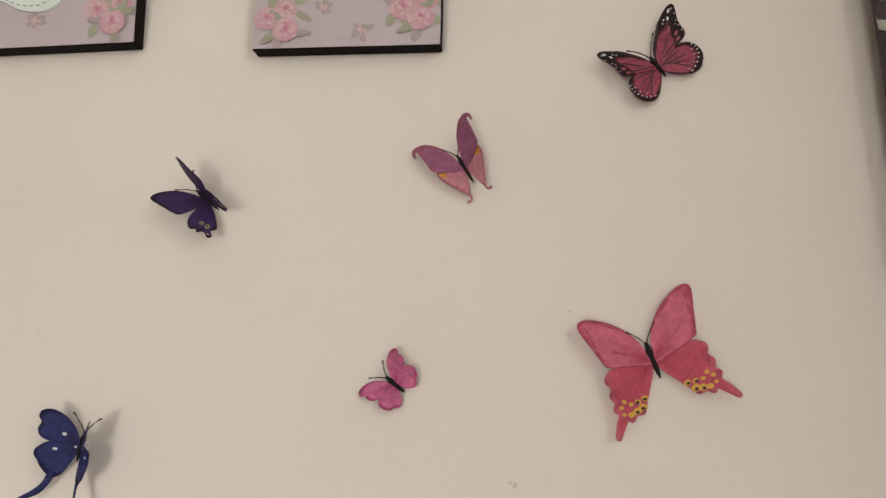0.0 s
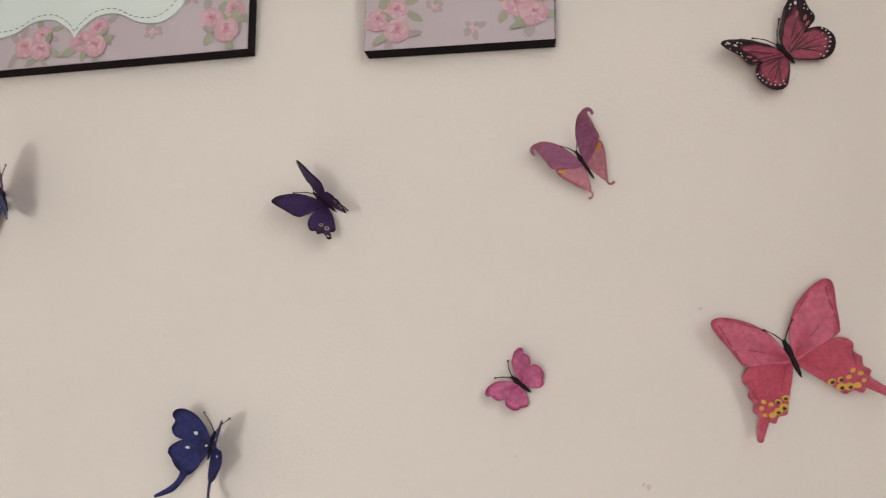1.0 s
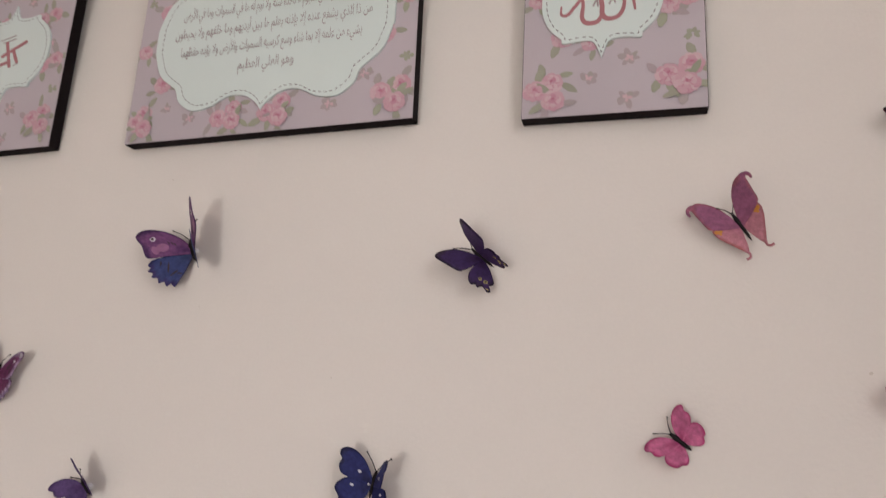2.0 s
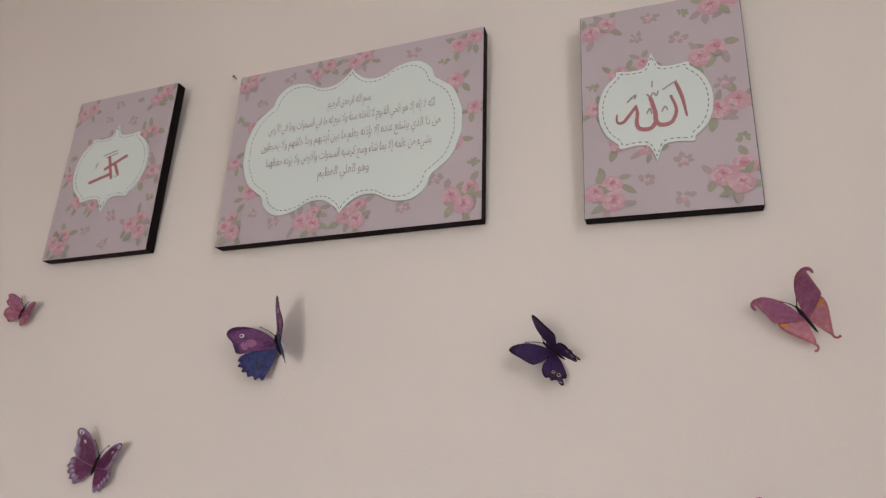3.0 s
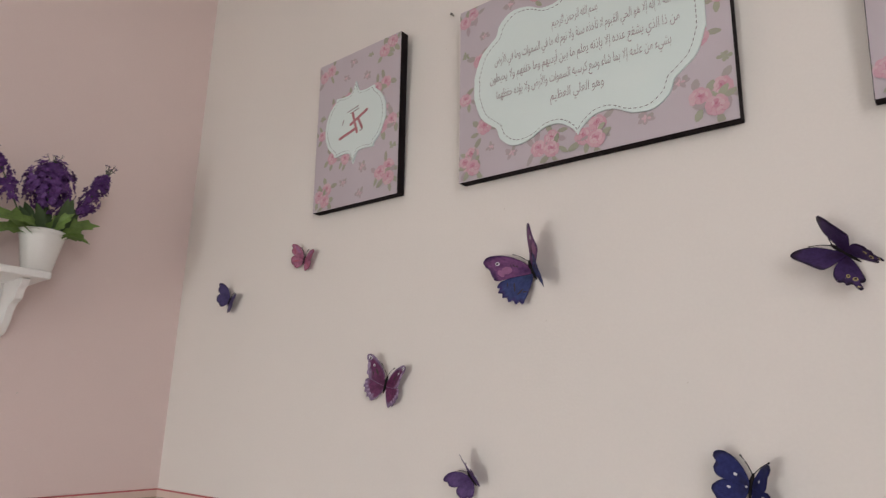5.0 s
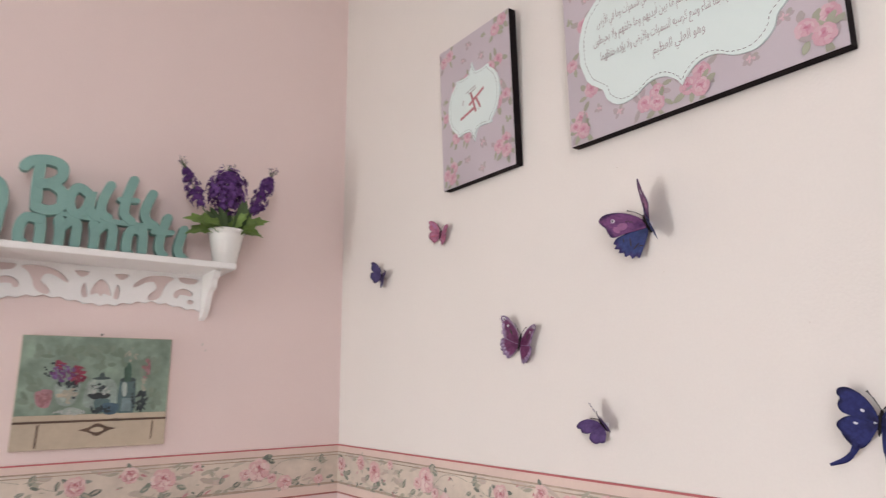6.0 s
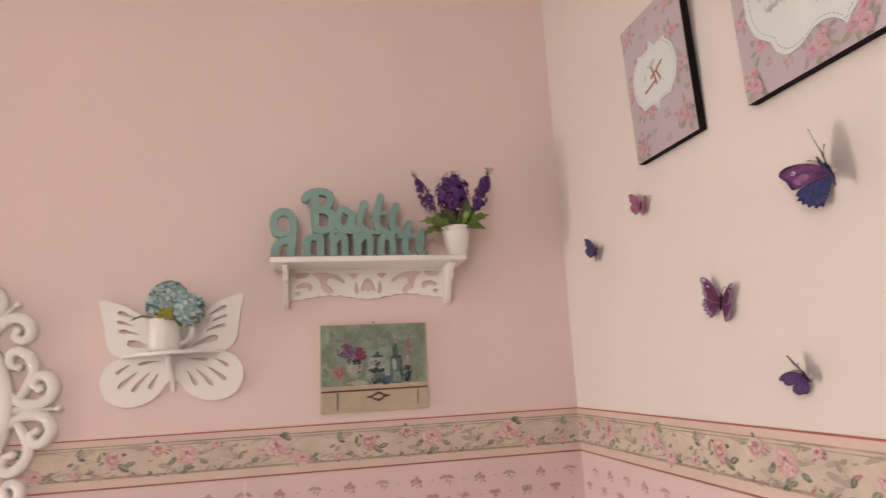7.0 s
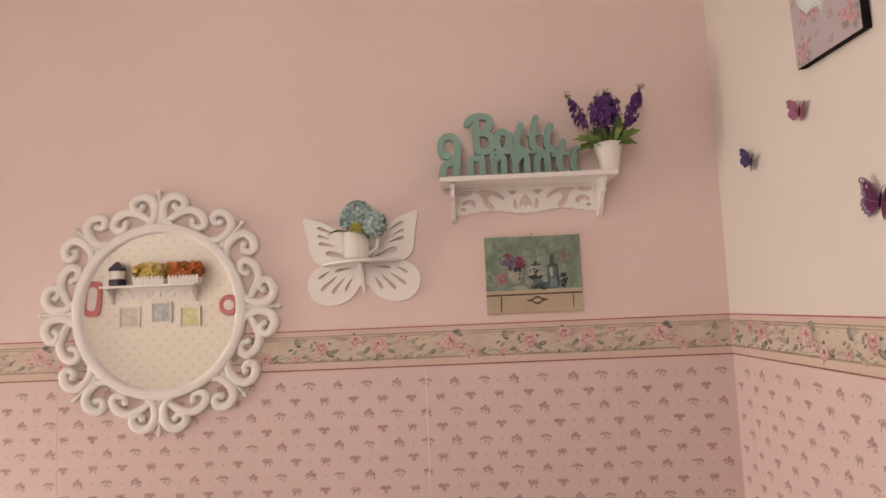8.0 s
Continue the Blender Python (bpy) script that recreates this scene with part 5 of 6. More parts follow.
def lobed_leaf(bm, base, way, up, length, width, droop):
    """A broad cut leaf: five pointed lobes about a drooping midrib."""
    way = Vector(way).normalized()
    side = way.cross(Vector(up)).normalized()
    up = side.cross(way)
    rim = [(0, 0.05), (0.16, 0.5), (0.1, 0.95), (0.34, 0.62), (0.5, 1.0), (0.58, 0.5), (0.8, 0.6), (0.82, 0.28), (1.0, 0.0)]
    mid = [bm.verts.new(Vector(base) + way * length * t + up * length * (0.3 * t - droop * t * t)) for t, _ in rim]
    for sx in (-1, 1):
        out = [bm.verts.new(Vector(base) + way * length * t + side * sx * width * w + up * (length * (0.3 * t - droop * t * t) + 0.3 * width * w)) for t, w in rim[:-1]] + [mid[-1]]
        for a in range(len(rim) - 1):
            vs = [mid[a], mid[a + 1], out[a + 1], out[a]] if a < len(rim) - 2 else [mid[a], mid[a + 1], out[a]]
            bm.faces.new(vs if sx > 0 else vs[::-1])


# broad cut leaves at the sides, narrow dark ones that stand up between the stems
for dx, dy, dz, ln, wd, droop in ((0.03, -0.1, 0.03, 0.082, 0.026, 0.5), (0.04, 0.09, 0.05, 0.078, 0.024, 0.45), (0.0, -0.085, 0.0, 0.07, 0.024, 0.6), (0.05, 0.06, 0.005, 0.062, 0.02, 0.7), (0.05, -0.05, 0.02, 0.055, 0.02, 0.6), (0.0, 0.09, 0.015, 0.068, 0.022, 0.5), (0.05, 0.035, 0.06, 0.058, 0.018, 0.4)):
    bm = bmesh.new()
    lobed_leaf(bm, (dx * 0.25, dy * 0.2, 0.076), (dx, dy, dz), (0.8, 0.0, 0.6), ln, wd, droop)
    part("leaf", bm, LEAF, pot)
for k in range(13):
    a = rng.uniform(0, 6.28)
    bm = bmesh.new()
    leaf(bm, (0.015 * math.cos(a), 0.02 * math.sin(a), 0.068), (0.25 * math.cos(a), 0.5 * math.sin(a), 1.0), (0.9, 0.1 * (k % 3), 0.3), rng.uniform(0.06, 0.085), rng.uniform(0.008, 0.012), 0.35)
    part("upright_leaf", bm, STEM, pot, smooth=True)
for nm, tip, base, rad, n, size in (("flower_head", (0.0, -0.004, 0.205), (0, -0.002, 0.13), 0.043, 360, 0.0085), ("flower_spike", (0.004, -0.098, 0.205), (0.0, -0.05, 0.11), 0.016, 95, 0.0075), ("flower_spike", (0.012, 0.09, 0.214), (0.004, 0.052, 0.115), 0.0185, 115, 0.008)):
    bm = bmesh.new()
    a, b = Vector(base), Vector(tip)
    tube(bm, curve_through([tuple(Vector((0, 0, 0.062))), tuple(a * 0.8 + Vector((0, 0, 0.012))), tuple(b)], 5), 0.0013, 5, 1)
    for i in range(n):
        t = rng.random() ** 0.8
        fat = rad * (math.sin(math.pi * min(1.0, 0.12 + 0.85 * t)) ** 0.6)
        d = Vector((rng.gauss(0, 1), rng.gauss(0, 1), rng.gauss(0, 0.5))).normalized()
        floret(bm, a.lerp(b, 0.16 + 0.84 * t) + d * fat * rng.uniform(0.55, 1.12), d + Vector((0, 0, 0.3)), size * rng.uniform(0.8, 1.2), rng, 0, 5)
    lean = (b - a).normalized()
    for i in range(14):
        d = (lean * 1.3 + Vector((rng.uniform(-0.6, 0.6), rng.uniform(-0.7, 0.7), rng.uniform(0, 0.4)))).normalized()
        p = b + d * rng.uniform(0.006, 0.032)
        tube(bm, [tuple(b), tuple(p)], 0.0005, 4, 1)
        floret(bm, p, d, 0.0042, rng, 2, 4)
    part(nm, bm, [LAVENDER, STEM, BUDS], pot, "deep purple fabric florets")

# Butterfly-shaped wall shelf with a mug of hydrangeas
bshelf = thing("butterfly_shelf", on_west(-1.0365, 1.2855, 0.001, 1.8), "white wooden butterfly-shaped wall shelf with teardrop cut-outs", "shelf")
upper = curve_through([(0.0, 0.056), (0.05, 0.084), (0.1, 0.121), (0.14, 0.138), (0.164, 0.143), (0.165, 0.125), (0.155, 0.08), (0.15, 0.04), (0.138, 0.016), (0.118, 0.0015)], 4) + [(0.0, 0.0015)]
lower = [(0.0, 0.0013)] + curve_through([(0.118, 0.0013), (0.143, -0.012), (0.16, -0.04), (0.161, -0.072), (0.145, -0.105), (0.11, -0.122), (0.07, -0.12), (0.035, -0.1), (0.014, -0.07), (0.0, -0.064)], 4)
up_holes = [(0.104, 0.103, 26, 0.046, 0.0115), (0.108, 0.083, 20, 0.038, 0.0095), (0.1, 0.061, 14, 0.048, 0.0115), (0.07, 0.028, 16, 0.07, 0.019)]
low_holes = [(0.055, -0.014, -8, 0.05, 0.0105), (0.112, -0.027, -36, 0.038, 0.0105), (0.1, -0.054, -42, 0.06, 0.0125), (0.072, -0.062, -50, 0.06, 0.0125), (0.043, -0.062, -62, 0.044, 0.012)]
for sx in (-1, 1):
    for nm, rim, cuts in (("upper_wing", upper, up_holes), ("lower_wing", lower, low_holes)):
        bm = bmesh.new()
        plate(bm, [[(sx * (x + 0.0002), y) for x, y in rim]] + [[(sx * x, y) for x, y in drop(*c)] for c in cuts], 0, 0.009)
        bmesh.ops.recalc_face_normals(bm, faces=bm.faces[:])
        for v in bm.verts:
            v.co.y *= 0.93 if v.co.y < 0 else 1.0
        part(nm, bm, WHITE, bshelf)
bm = bmesh.new()
tongue = curve_through([(-0.115, 0.009), (-0.105, 0.03), (-0.06, 0.085), (0, 0.105), (0.06, 0.085), (0.105, 0.03), (0.115, 0.009)], 4)
plate(bm, [tongue], 0.0, 0.007)
for v in bm.verts:
    v.co = Vector((v.co.x, v.co.z, v.co.y))
bmesh.ops.recalc_face_normals(bm, faces=bm.faces[:])
part("ledge", bm, WHITE, bshelf)
bm = bmesh.new()
plate(bm, [curve_through([(0.009, 0), (0.07, 0), (0.062, -0.02), (0.04, -0.04), (0.022, -0.062), (0.014, -0.08), (0.009, -0.08)], 3, True)], -0.0045, 0.0045)
for v in bm.verts:
    v.co = Vector((v.co.z, min(-0.0002, v.co.y), max(0.0092, v.co.x)))
bmesh.ops.recalc_face_normals(bm, faces=bm.faces[:])
part("brace", bm, WHITE, bshelf)

mug = thing("mug_of_hydrangeas", pose(0.058, -1.046, 1.293), "white mug holding a teal-blue fabric hydrangea", "mug")
bm = bmesh.new()
lathe(bm, [(0.033, 0), (0.0355, 0.002), (0.0362, 0.01), (0.0365, 0.075), (0.0355, 0.0765), (0.0335, 0.075), (0.033, 0.05), (0.01, 0.048)], 40, axis="z")
body_mug = part("mug", bm, CERAMIC, mug, "plain white ceramic mug", smooth=True)
bm = bmesh.new()
tube(bm, curve_through([(0.0, 0.034, 0.064), (0.004, 0.052, 0.066), (0.006, 0.06, 0.05), (0.005, 0.056, 0.03), (0.0, 0.034, 0.016)], 6), 0.0052, 8)
part("handle", bm, CERAMIC, body_mug, smooth=True)
rng = random.Random(21)
bm = bmesh.new()
for c, rad, n in (((0, 0.006, 0.122), 0.041, 170), ((0.014, 0.052, 0.096), 0.035, 120), ((0.012, -0.012, 0.106), 0.026, 60)):
    for i in range(n):
        d = Vector((rng.gauss(0, 1), rng.gauss(0, 1), rng.gauss(0.15, 0.9))).normalized()
        floret(bm, Vector(c) + d * rad * rng.uniform(0.8, 1.0), d, rng.uniform(0.012, 0.018), rng, 0, 4)
part("hydrangea_head", bm, HYDRANGEA, mug, "teal-blue fabric hydrangea florets")
bm = bmesh.new()
for i in range(26):
    floret(bm, Vector((0.036 + rng.uniform(-0.006, 0.006), 0.006 + rng.uniform(-0.013, 0.013), 0.083 + rng.uniform(-0.008, 0.012))), Vector((1, rng.uniform(-0.6, 0.6), rng.uniform(-0.3, 0.6))), 0.009, rng)
part("yellow_florets", bm, YELLOWISH, mug, "yellow-green florets over the mug's rim")
for way in ((0.02, 0.06, -0.014), (0.035, 0.03, -0.02), (0.01, -0.055, 0.0)):
    bm = bmesh.new()
    leaf(bm, (way[0] * 0.3, way[1] * 0.5, 0.078), way, (0, 0, 1), 0.05, 0.013, 0.5)
    part("leaf", bm, LEAF, mug, smooth=True)

# Still-life board below the shelf
GREEN = stuff("mottled_green_paint", (0.21, 0.28, 0.22), 0.65, fine=70, broad=22, vary=0.4, bump=0.12)
CREAMY = stuff("aged_cream_paint", (0.48, 0.4, 0.3), 0.6, fine=90, broad=12, vary=0.12, bump=0.1)
DARKLINE = stuff("dark_umber_paint", (0.1, 0.06, 0.04), 0.65, vary=0.25)
GLASSY = stuff("grey_blue_glass_paint", (0.08, 0.13, 0.13), 0.6, fine=160, broad=40, vary=0.35)
PALEGLASS = stuff("pale_jar_paint", (0.26, 0.32, 0.28), 0.6, fine=160, broad=40, vary=0.3)
INKTEAL = stuff("dark_teal_brushwork", (0.05, 0.075, 0.075), 0.6, vary=0.3)
PURPLEDAB = pieces("painted_purple_blooms", [(0.16, 0.08, 0.22), (0.27, 0.15, 0.36), (0.1, 0.04, 0.13), (0.22, 0.08, 0.2)])
REDDAB = pieces("painted_red_blooms", [(0.28, 0.035, 0.07), (0.34, 0.07, 0.11), (0.12, 0.015, 0.04)])
DARKDAB = pieces("painted_darks", [(0.03, 0.04, 0.045), (0.06, 0.08, 0.085)])
WHITEDAB = pieces("painted_lights", [(0.55, 0.56, 0.52), (0.45, 0.48, 0.46)])
PINKDAB = pieces("painted_pinks", [(0.4, 0.19, 0.2), (0.34, 0.16, 0.18)])
MILKY = stuff("milky_paint", (0.36, 0.41, 0.37), 0.6, fine=160, broad=60, vary=0.3)
DARKPAINT = stuff("black_paint", (0.025, 0.03, 0.032), 0.6, vary=0.3)
BLUEPAINT = stuff("slate_blue_paint", (0.06, 0.11, 0.15), 0.6, fine=160, broad=60, vary=0.4)
GREENGLASS = stuff("bottle_green_paint", (0.05, 0.1, 0.07), 0.6, fine=160, broad=60, vary=0.4)
BLUEPALE = stuff("pale_blue_paint", (0.17, 0.24, 0.245), 0.6, fine=160, broad=60, vary=0.25)
PINKWASH = stuff("pink_wash", (0.38, 0.2, 0.22), 0.6, fine=160, broad=60, vary=0.3)
GREENDAB = pieces("painted_clouds", [(0.24, 0.31, 0.24), (0.19, 0.25, 0.19), (0.27, 0.33, 0.25), (0.21, 0.29, 0.24)])
board = thing("still_life_board", on_west(-0.5495, 1.2345, 0.001, -0.15), "green still-life board of flowers, jar and bottle", "picture")
BW, BH = 0.273, 0.2185
bm = bmesh.new()
box(bm, -BW / 2, BW / 2, -BH / 2, BH / 2, 0, 0.011, 0.001)
part("board", bm, CREAMY, board)
bm = bmesh.new()
box(bm, -BW / 2 + 0.001, BW / 2 - 0.001, -BH / 2 + 0.056, BH / 2 - 0.001, 0.0105, 0.0116)
part("painted_ground", bm, GREEN, board)


def dab(name, pts, mt, z=0.0118, smooth=True):
    """A painted shape on the board, in millimetres from its middle."""
    line = curve_through(pts, 3, True) if smooth else pts
    part(name, plate(bmesh.new(), [[(x * 0.001, y * 0.001) for x, y in line]], z - 0.0004, z + 0.0006), mt, board)


dab("table_edge", [(-136, -56), (136, -54), (136, -58), (-136, -60)], DARKLINE, 0.0117, False)
dab("table_top", [(-136, -45), (136, -43), (136, -53), (-136, -55)], CREAMY, 0.0124, False)
dab("drawer_line", [(-96, -64), (-92, -60), (-94, -105), (-97, -105)], DARKLINE, 0.0112, False)
dab("drawer_line", [(109, -60), (112, -62), (110, -98), (108, -98)], DARKLINE, 0.0112, False)
dab("drawer_pull", [(-24, -75), (-8, -70), (8, -62), (24, -69), (40, -73), (24, -78), (8, -87), (-8, -79)], DARKLINE, 0.0116)
dab("drawer_pull_shine", [(-6, -75), (8, -69), (20, -74), (8, -80)], CREAMY, 0.0124)
dab("vase", [(-73, 15), (-72, -6), (-64, -24), (-50, -28), (-38, -22), (-31, -2), (-30, 16), (-52, 10)], PALEGLASS, 0.0119)
dab("vase_shine", [(-66, 4), (-60, -16), (-54, -18), (-56, 2)], MILKY, 0.0125)
dab("vase_band", [(-70, -4), (-36, -1), (-37, -8), (-68, -11)], CREAMY, 0.0126, False)
dab("jar", [(-18, -30), (-21, 0), (-14, 22), (6, 28), (26, 24), (36, 8), (34, -32)], PALEGLASS, 0.0119)
dab("jar_shine", [(-14, -10), (-14, 14), (-4, 22), (-6, 0)], MILKY, 0.0124)
dab("jar_lid", [(-10, 25), (8, 30), (24, 26), (8, 23)], INKTEAL, 0.0126)
dab("jar_knob", [(2, 30), (6, 38), (10, 37), (12, 30)], INKTEAL, 0.0127)
dab("jar_shadow", [(-15, -6), (4, -2), (26, -6), (20, -14), (4, -16), (-8, -14)], DARKPAINT, 0.0127)
dab("bowl", [(-2, -16), (2, -38), (18, -40), (26, -17)], GLASSY, 0.0128)
dab("small_pot", [(14, -24), (18, -44), (38, -44), (42, -26)], BLUEPAINT, 0.013)
dab("bottle", [(41, -42), (40, 10), (46, 23), (66, 23), (72, 10), (71, -42)], GLASSY, 0.0121)
dab("bottle_shoulder", [(42, 20), (70, 20), (66, 27), (47, 27)], INKTEAL, 0.0127)
dab("bottle_neck", [(49, 22), (48, 54), (59, 55), (61, 23)], GREENGLASS, 0.0128)
dab("bottle_label", [(48, -14), (66, -14), (66, -40), (47, -40)], BLUEPALE, 0.013, False)
dab("bottle_shine", [(46, 16), (48, -8), (55, -8), (54, 16)], MILKY, 0.0129)
dab("plate", [(-58, -36), (-44, -30), (-26, -34), (-24, -42), (-42, -45), (-58, -43)], MILKY, 0.0122)
dab("pink_cup", [(-104, 2), (-102, -22), (-92, -30), (-80, -28), (-76, -4), (-80, 4)], PINKWASH, 0.0121)
dab("tall_bloom", [(80, 34), (84, 66), (90, 70), (96, 62), (97, 34), (90, 26)], PINKWASH, 0.0121)
rng = random.Random(33)


def daubs(name, cx, cy, w, h, n, mt, big=1.0):
    """A patch of short brush marks, in millimetres from the board's middle."""
    bm = bmesh.new()
    for i in range(n):
        a, d = rng.uniform(0, 6.28), math.sqrt(rng.random())
        blot(bm, (cx + w * d * math.cos(a)) * 0.001, (cy + h * d * math.sin(a)) * 0.001, rng.uniform(0, 6.28), big * rng.uniform(0.003, 0.0065), big * rng.uniform(0.0015, 0.0035), 0.0136 + 0.00003 * i, 0, n=8)
    tagged(part(name, bm, mt, board), kind="stuff")


daubs("painted_bouquet", -62, 36, 20, 16, 40, PURPLEDAB)
daubs("painted_bouquet", -36, 33, 15, 16, 34, REDDAB)
daubs("painted_bouquet", -74, 53, 14, 7, 14, REDDAB)
daubs("painted_leaves", -54, 16, 24, 4, 16, DARKDAB)
daubs("painted_leaves", -86, 42, 8, 18, 8, DARKDAB, 0.7)
daubs("painted_shade", -52, -8, 18, 14, 10, L_PALE)
daubs("painted_shade", -40, 0, 6, 18, 10, DARKDAB, 0.7)
daubs("painted_bunch", 2, 8, 12, 7, 9, DARKDAB, 0.8)
daubs("painted_light", 8, 2, 18, 10, 10, WHITEDAB, 0.8)
daubs("painted_shade", 12, -36, 24, 5, 16, DARKDAB)
daubs("painted_shade", 70, -12, 4, 28, 12, DARKDAB, 0.7)
daubs("painted_leaves", 86, -20, 9, 24, 26, DARKDAB)
daubs("painted_stem", 88, 14, 4, 14, 9, L_PALE, 0.8)
daubs("painted_bloom", 89, 48, 7, 18, 16, PINKDAB, 0.8)
daubs("painted_pink_flower", -90, -14, 12, 14, 16, PINKDAB)
daubs("painted_sprigs", -42, -40, 30, 4, 16, WHITEDAB, 0.7)
daubs("painted_twigs", 58, 76, 14, 14, 16, L_PALE, 0.6)
daubs("painted_clouds", -70, 78, 46, 16, 14, GREENDAB, 2.2)
daubs("painted_clouds", 10, 70, 50, 22, 18, GREENDAB, 2.2)
daubs("painted_clouds", 100, 60, 24, 34, 12, GREENDAB, 2.0)
daubs("painted_clouds", 112, -14, 16, 22, 9, GREENDAB, 2.0)
daubs("painted_clouds", -114, 10, 16, 44, 10, GREENDAB, 2.0)
bm = bmesh.new()
lathe(bm, [(0.0014, 0), (0.0014, 0.006), (0.0026, 0.0065), (0.0026, 0.008)], 10, axis="z", at=(0.0, BH / 2 + 0.005, -0.001))
part("nail", bm, NAIL, board)

# Round mirror in a scrolled frame
mir = thing("scroll_mirror", on_west(-1.628, 1.175, 0.002), "round wall mirror in a white scrollwork frame", "mirror")
bm = bmesh.new()
lathe(bm, [(0.2245, 0.004), (0.2245, 0.0075)], 96, axis="z")
part("mirror_glass", bm, MIRROR, mir, "silvered mirror glass")
bm = bmesh.new()
rows = []
for r, h in ((0.2245, 0.006), (0.225, 0.016), (0.227, 0.0195), (0.231, 0.021), (0.246, 0.0205), (0.2505, 0.0185), (0.253, 0.014), (0.254, 0.0), (0.2245, 0.0), (0.2245, 0.006)):
    rows.append([bm.verts.new((r * math.cos(2 * math.pi * k / 96), r * math.sin(2 * math.pi * k / 96), h)) for k in range(96)])
for i in range(len(rows) - 1):
    for k in range(96):
        bm.faces.new((rows[i][k], rows[i + 1][k], rows[i + 1][(k + 1) % 96], rows[i][(k + 1) % 96]))
bmesh.ops.recalc_face_normals(bm, faces=bm.faces[:])
part("rim", bm, WHITE, mir, smooth=True)


FLAT = [(-1, 0), (-1, 0.55), (-0.86, 0.8), (-0.5, 1), (0.5, 1), (0.86, 0.8), (1, 0.55), (1, 0)]


def round_rim(pairs):
    """Points given by the angle from the upright and the distance from the middle."""
    return [(r * math.sin(radians(a)), r * math.cos(radians(a))) for a, r in pairs]


def scroll(pairs, thin, thick, top):
    """A carved band that swells along its way and ends in a small knob."""
    bm = bmesh.new()
    line = curve_through(round_rim(pairs), 6)
    n = len(line) - 1
    stroke(bm, line, [thin + (thick - thin) * math.sin(math.pi * min(1.0, 0.12 + 0.88 * i / n)) for i in range(n + 1)], 0.001, top, FLAT)
    tip = line[-1]
    lathe(bm, [(0.0098, 0.001), (0.0098, top * 0.7), (0.007, top), (0.003, top * 1.08)], 12, axis="z", at=(tip[0], tip[1], 0))
    return bm


bud = bmesh.new()
lathe(bud, [(0.006, 0.001), (0.0078, 0.006), (0.0065, 0.012), (0.002, 0.015)], 12, axis="z", at=(0, 0.347, 0))
stroke(bud, [(0, 0.256), (0, 0.29), (0, 0.34)], [0.01, 0.005, 0.004], 0.001, 0.012, ROUND)
hook = [(7.5, 0.25), (3.6, 0.266), (2.3, 0.298), (4.2, 0.326), (8.6, 0.337), (13.2, 0.327), (13.9, 0.307), (10.9, 0.298), (8.9, 0.308)]
sweep = [(4.5, 0.256), (9.5, 0.278), (16.5, 0.302), (23.5, 0.303), (28.2, 0.286), (27.4, 0.266), (22.8, 0.262), (20.8, 0.274)]
meshes = {}
for nm, bm in (("bud", bud), ("hooked_scroll", scroll(hook, 0.0068, 0.0128, 0.017)), ("sweeping_scroll", scroll(sweep, 0.0066, 0.012, 0.0155))):
    for sx in (1, -1):
        me = bpy.data.meshes.new(nm)
        if sx < 0:
            bmesh.ops.scale(bm, vec=(-1, 1, 1), verts=bm.verts[:])
            bmesh.ops.reverse_faces(bm, faces=bm.faces[:])
        bm.normal_update()
        bm.to_mesh(me)
        me.materials.append(WHITE)
        for p in me.polygons:
            p.use_smooth = True
        meshes[nm, sx] = me
    bm.free()
for k in range(8):
    for (nm, sx), me in meshes.items():
        if (nm == "bud" and sx < 0) or (nm == "sweeping_scroll" and k % 2):
            continue
        ob = new(nm, me)
        ob.parent = mir
        ob.matrix_basis = pose(0, 0, 0, 0, 0, 45 * k)

# Things on the east wall, seen in the mirror
bracket_shelf(on_east(-2.70, 1.37, 0.001), 0.6, "white wooden bracket shelf laden with planters", "bracket shelves")
ORANGE = pieces("orange_florets", [(0.75, 0.22, 0.04), (0.7, 0.14, 0.06), (0.75, 0.36, 0.1)])
YELLOW = pieces("yellow_florets", [(0.8, 0.56, 0.06), (0.85, 0.66, 0.14), (0.82, 0.62, 0.5)])
DARKMETAL = stuff("dark_lantern_metal", (0.04, 0.04, 0.06), 0.5, vary=0.2)
for y, mt, label in ((-2.48, ORANGE, "white picket planter of orange fabric flowers"), (-2.70, YELLOW, "white picket planter of yellow fabric flowers")):
    t = thing("picket_planter", pose(EAST - 0.062, y, 1.371), label, "planter", "picket planters")
    bm = bmesh.new()
    box(bm, -0.035, 0.035, -0.095, 0.095, 0, 0.035, 0.002)
    part("trough", bm, WHITE, t)
    for k in range(9):
        bm = bmesh.new()
        plate(bm, [[(-0.007, 0), (0.007, 0), (0.007, 0.046), (0, 0.056), (-0.007, 0.046)]], 0, 0.004)
        for v in bm.verts:
            v.co = Vector((-0.0355 - v.co.z, -0.088 + 0.022 * k + v.co.x, v.co.y))
        bmesh.ops.recalc_face_normals(bm, faces=bm.faces[:])
        part("picket", bm, WHITE, t)
    bm = bmesh.new()
    for i in range(150):
        d = Vector((rng.gauss(-0.9, 0.7), rng.gauss(0, 0.6), rng.uniform(0.0, 0.8)))
        floret(bm, Vector((rng.uniform(-0.03, 0.03), rng.uniform(-0.095, 0.095), rng.uniform(0.05, 0.125))), d, rng.uniform(0.018, 0.028), rng, 0 if rng.random() < 0.88 else 1, 5)
    part("flowers", bm, [mt, LEAF], t, "dense fabric blooms")
t = thing("lantern", pose(EAST - 0.062, -2.915, 1.371), "small dark metal lantern with a white band", "lantern")
bm = bmesh.new()
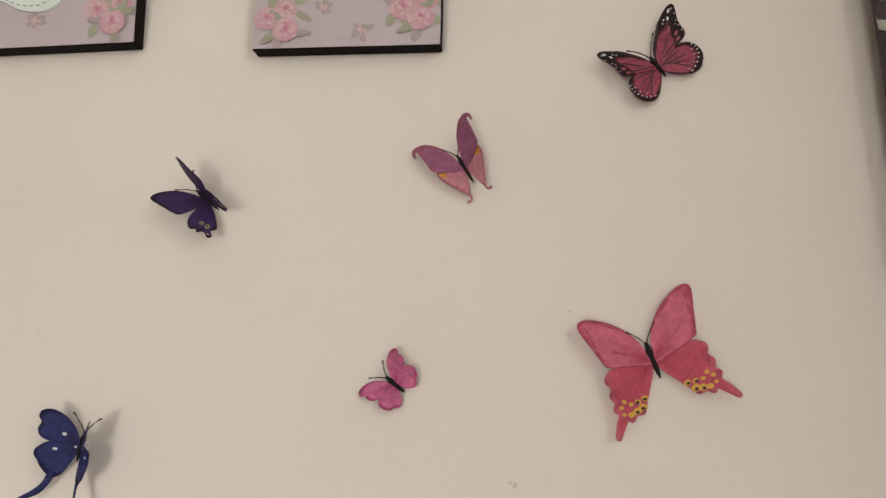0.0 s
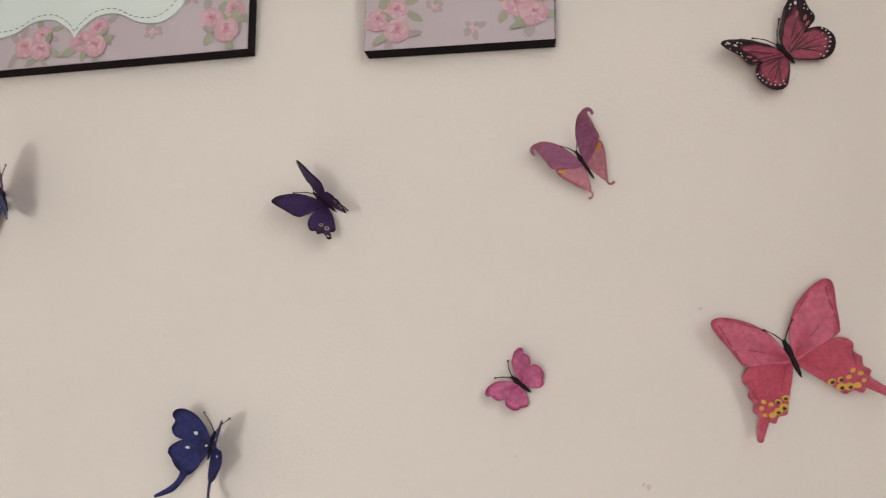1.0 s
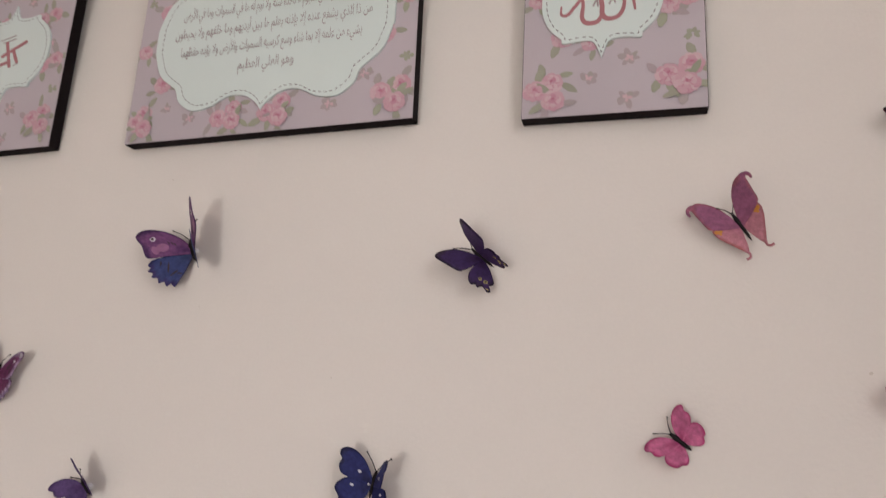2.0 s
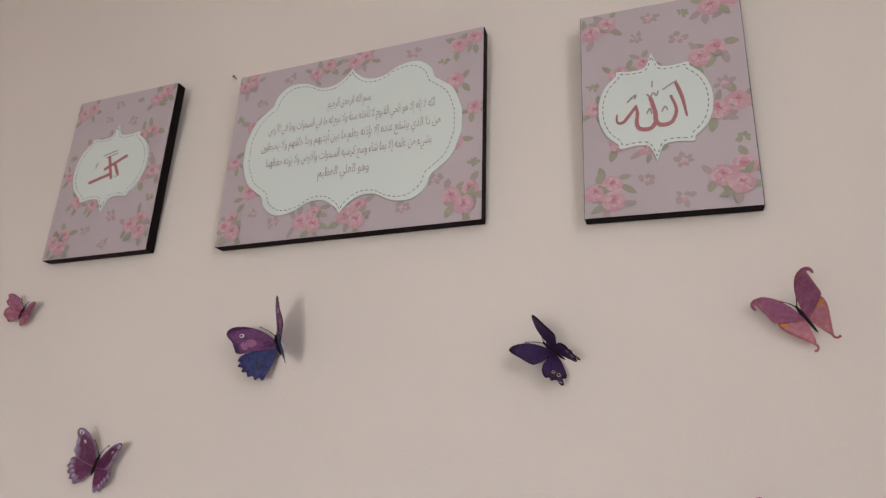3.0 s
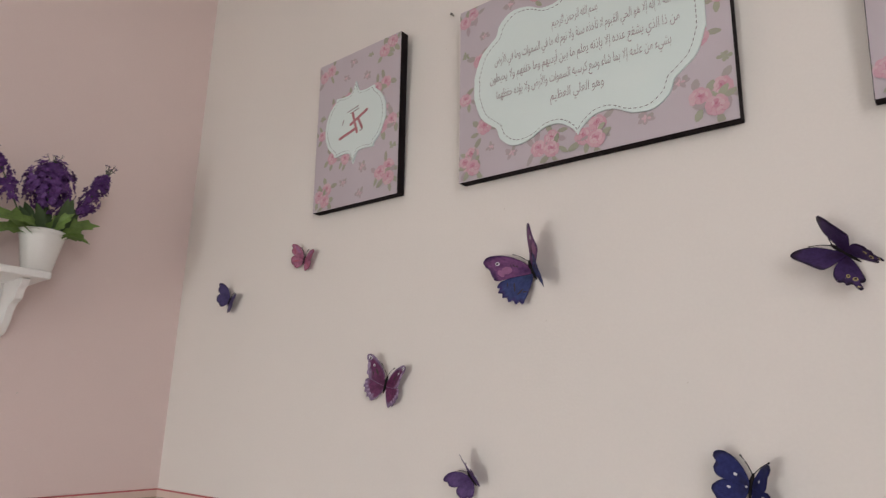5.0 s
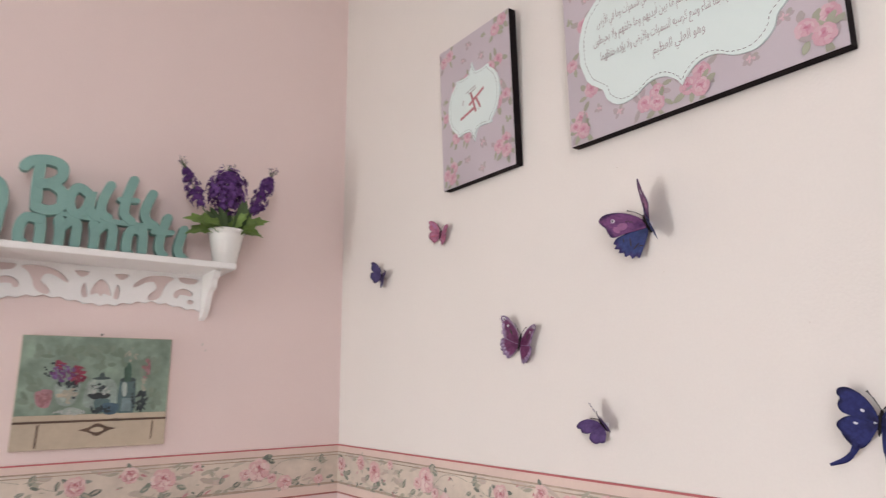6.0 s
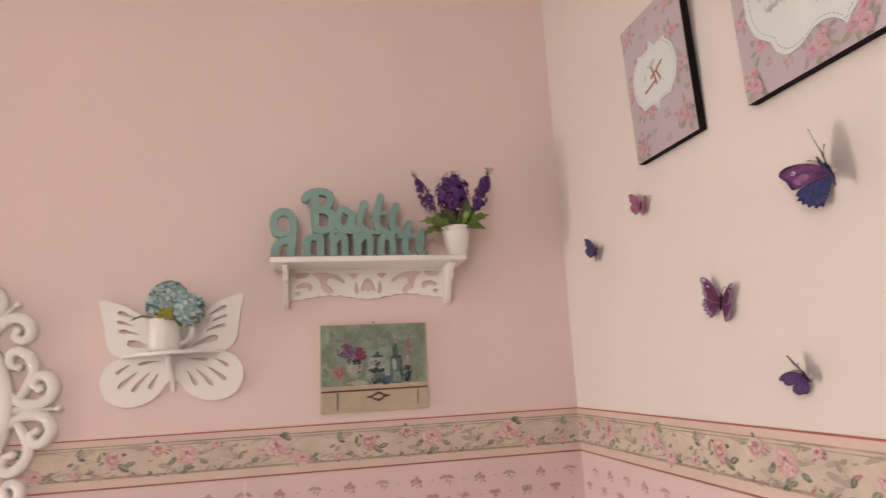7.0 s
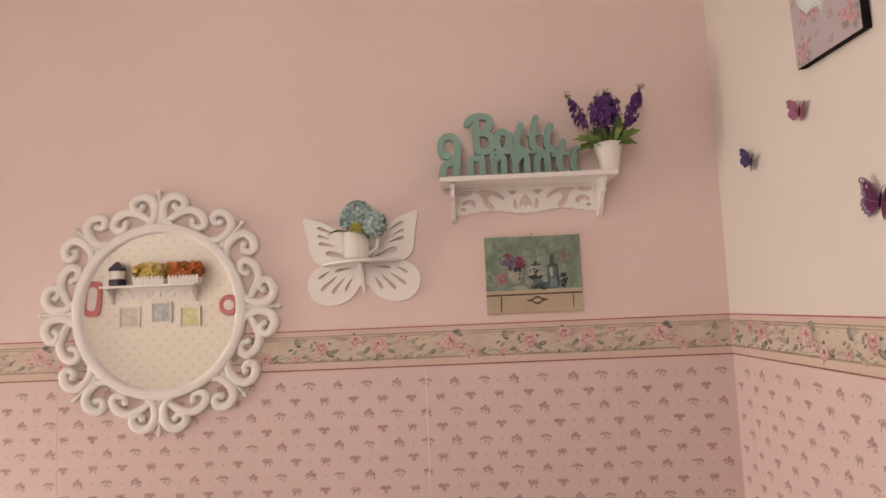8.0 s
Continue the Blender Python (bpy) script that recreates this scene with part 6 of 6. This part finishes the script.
lathe(bm, [(0.05, 0), (0.05, 0.035), (0.046, 0.042)], 20, axis="z")
part("base", bm, DARKMETAL, t)
bm = bmesh.new()
lathe(bm, [(0.044, 0.042), (0.044, 0.095)], 20, axis="z")
part("glass_band", bm, CERAMIC, t)
bm = bmesh.new()
lathe(bm, [(0.05, 0.095), (0.052, 0.11), (0.018, 0.145), (0.004, 0.155)], 20, axis="z")
part("cap", bm, DARKMETAL, t)
GREYPIC, BLUEPIC, LIMEPIC = stuff("grey_print", (0.66, 0.6, 0.55), 0.6, broad=40, vary=0.2), stuff("blue_grey_print", (0.46, 0.52, 0.52), 0.6, broad=40, vary=0.4), stuff("lime_print", (0.62, 0.64, 0.36), 0.6, broad=40, vary=0.25)
for y, z, mt, label in ((-2.862, 1.172, GREYPIC, "small square picture with a grey print"), (-2.657, 1.196, BLUEPIC, "small square picture with a blue-grey print"), (-2.473, 1.16, LIMEPIC, "small square picture with a lime-green print")):
    t = thing("small_picture", on_east(y, z, 0.002), label, "picture", "small square pictures")
    bm = bmesh.new()
    plate(bm, [[(-0.066, -0.066), (0.066, -0.066), (0.066, 0.066), (-0.066, 0.066)], [(-0.057, -0.057), (-0.057, 0.057), (0.057, 0.057), (0.057, -0.057)]], 0, 0.016)
    bmesh.ops.recalc_face_normals(bm, faces=bm.faces[:])
    part("frame", bm, CERAMIC, t)
    bm = bmesh.new()
    box(bm, -0.057, 0.057, -0.057, 0.057, 0.002, 0.008)
    part("print", bm, mt, t)
REDGLAZE = stuff("red_glaze", (0.62, 0.2, 0.2), 0.4, vary=0.15)
t = thing("wall_plaque", on_east(-2.222, 1.225, 0.002), "round red wall plaque with a pale centre", "plaque")
bm = bmesh.new()
lathe(bm, [(0.066, 0), (0.066, 0.012), (0.06, 0.016), (0.04, 0.014)], 28, axis="z")
part("disc", bm, REDGLAZE, t)
bm = bmesh.new()
lathe(bm, [(0.034, 0.012), (0.034, 0.018), (0.01, 0.02)], 20, axis="z")
part("centre", bm, CERAMIC, t)
t = thing("wall_plaque", on_east(-3.105, 1.3, 0.002, 6), "tall red-framed wall plaque with a pale centre", "plaque")
bm = bmesh.new()
plate(bm, [curve_through([(-0.05, -0.105), (0.05, -0.1), (0.062, 0), (0.05, 0.1), (0, 0.112), (-0.05, 0.1), (-0.06, 0)], 4, True), curve_through([(-0.026, -0.07), (-0.034, 0), (-0.026, 0.066), (0.026, 0.066), (0.034, 0), (0.026, -0.07)], 4, True)], 0.004, 0.018)
bmesh.ops.recalc_face_normals(bm, faces=bm.faces[:])
part("frame", bm, REDGLAZE, t)
bm = bmesh.new()
plate(bm, [curve_through([(-0.046, -0.098), (0.046, -0.094), (0.056, 0), (0.046, 0.094), (-0.046, 0.094), (-0.054, 0)], 4, True)], 0, 0.008)
part("centre", bm, CERAMIC, t)
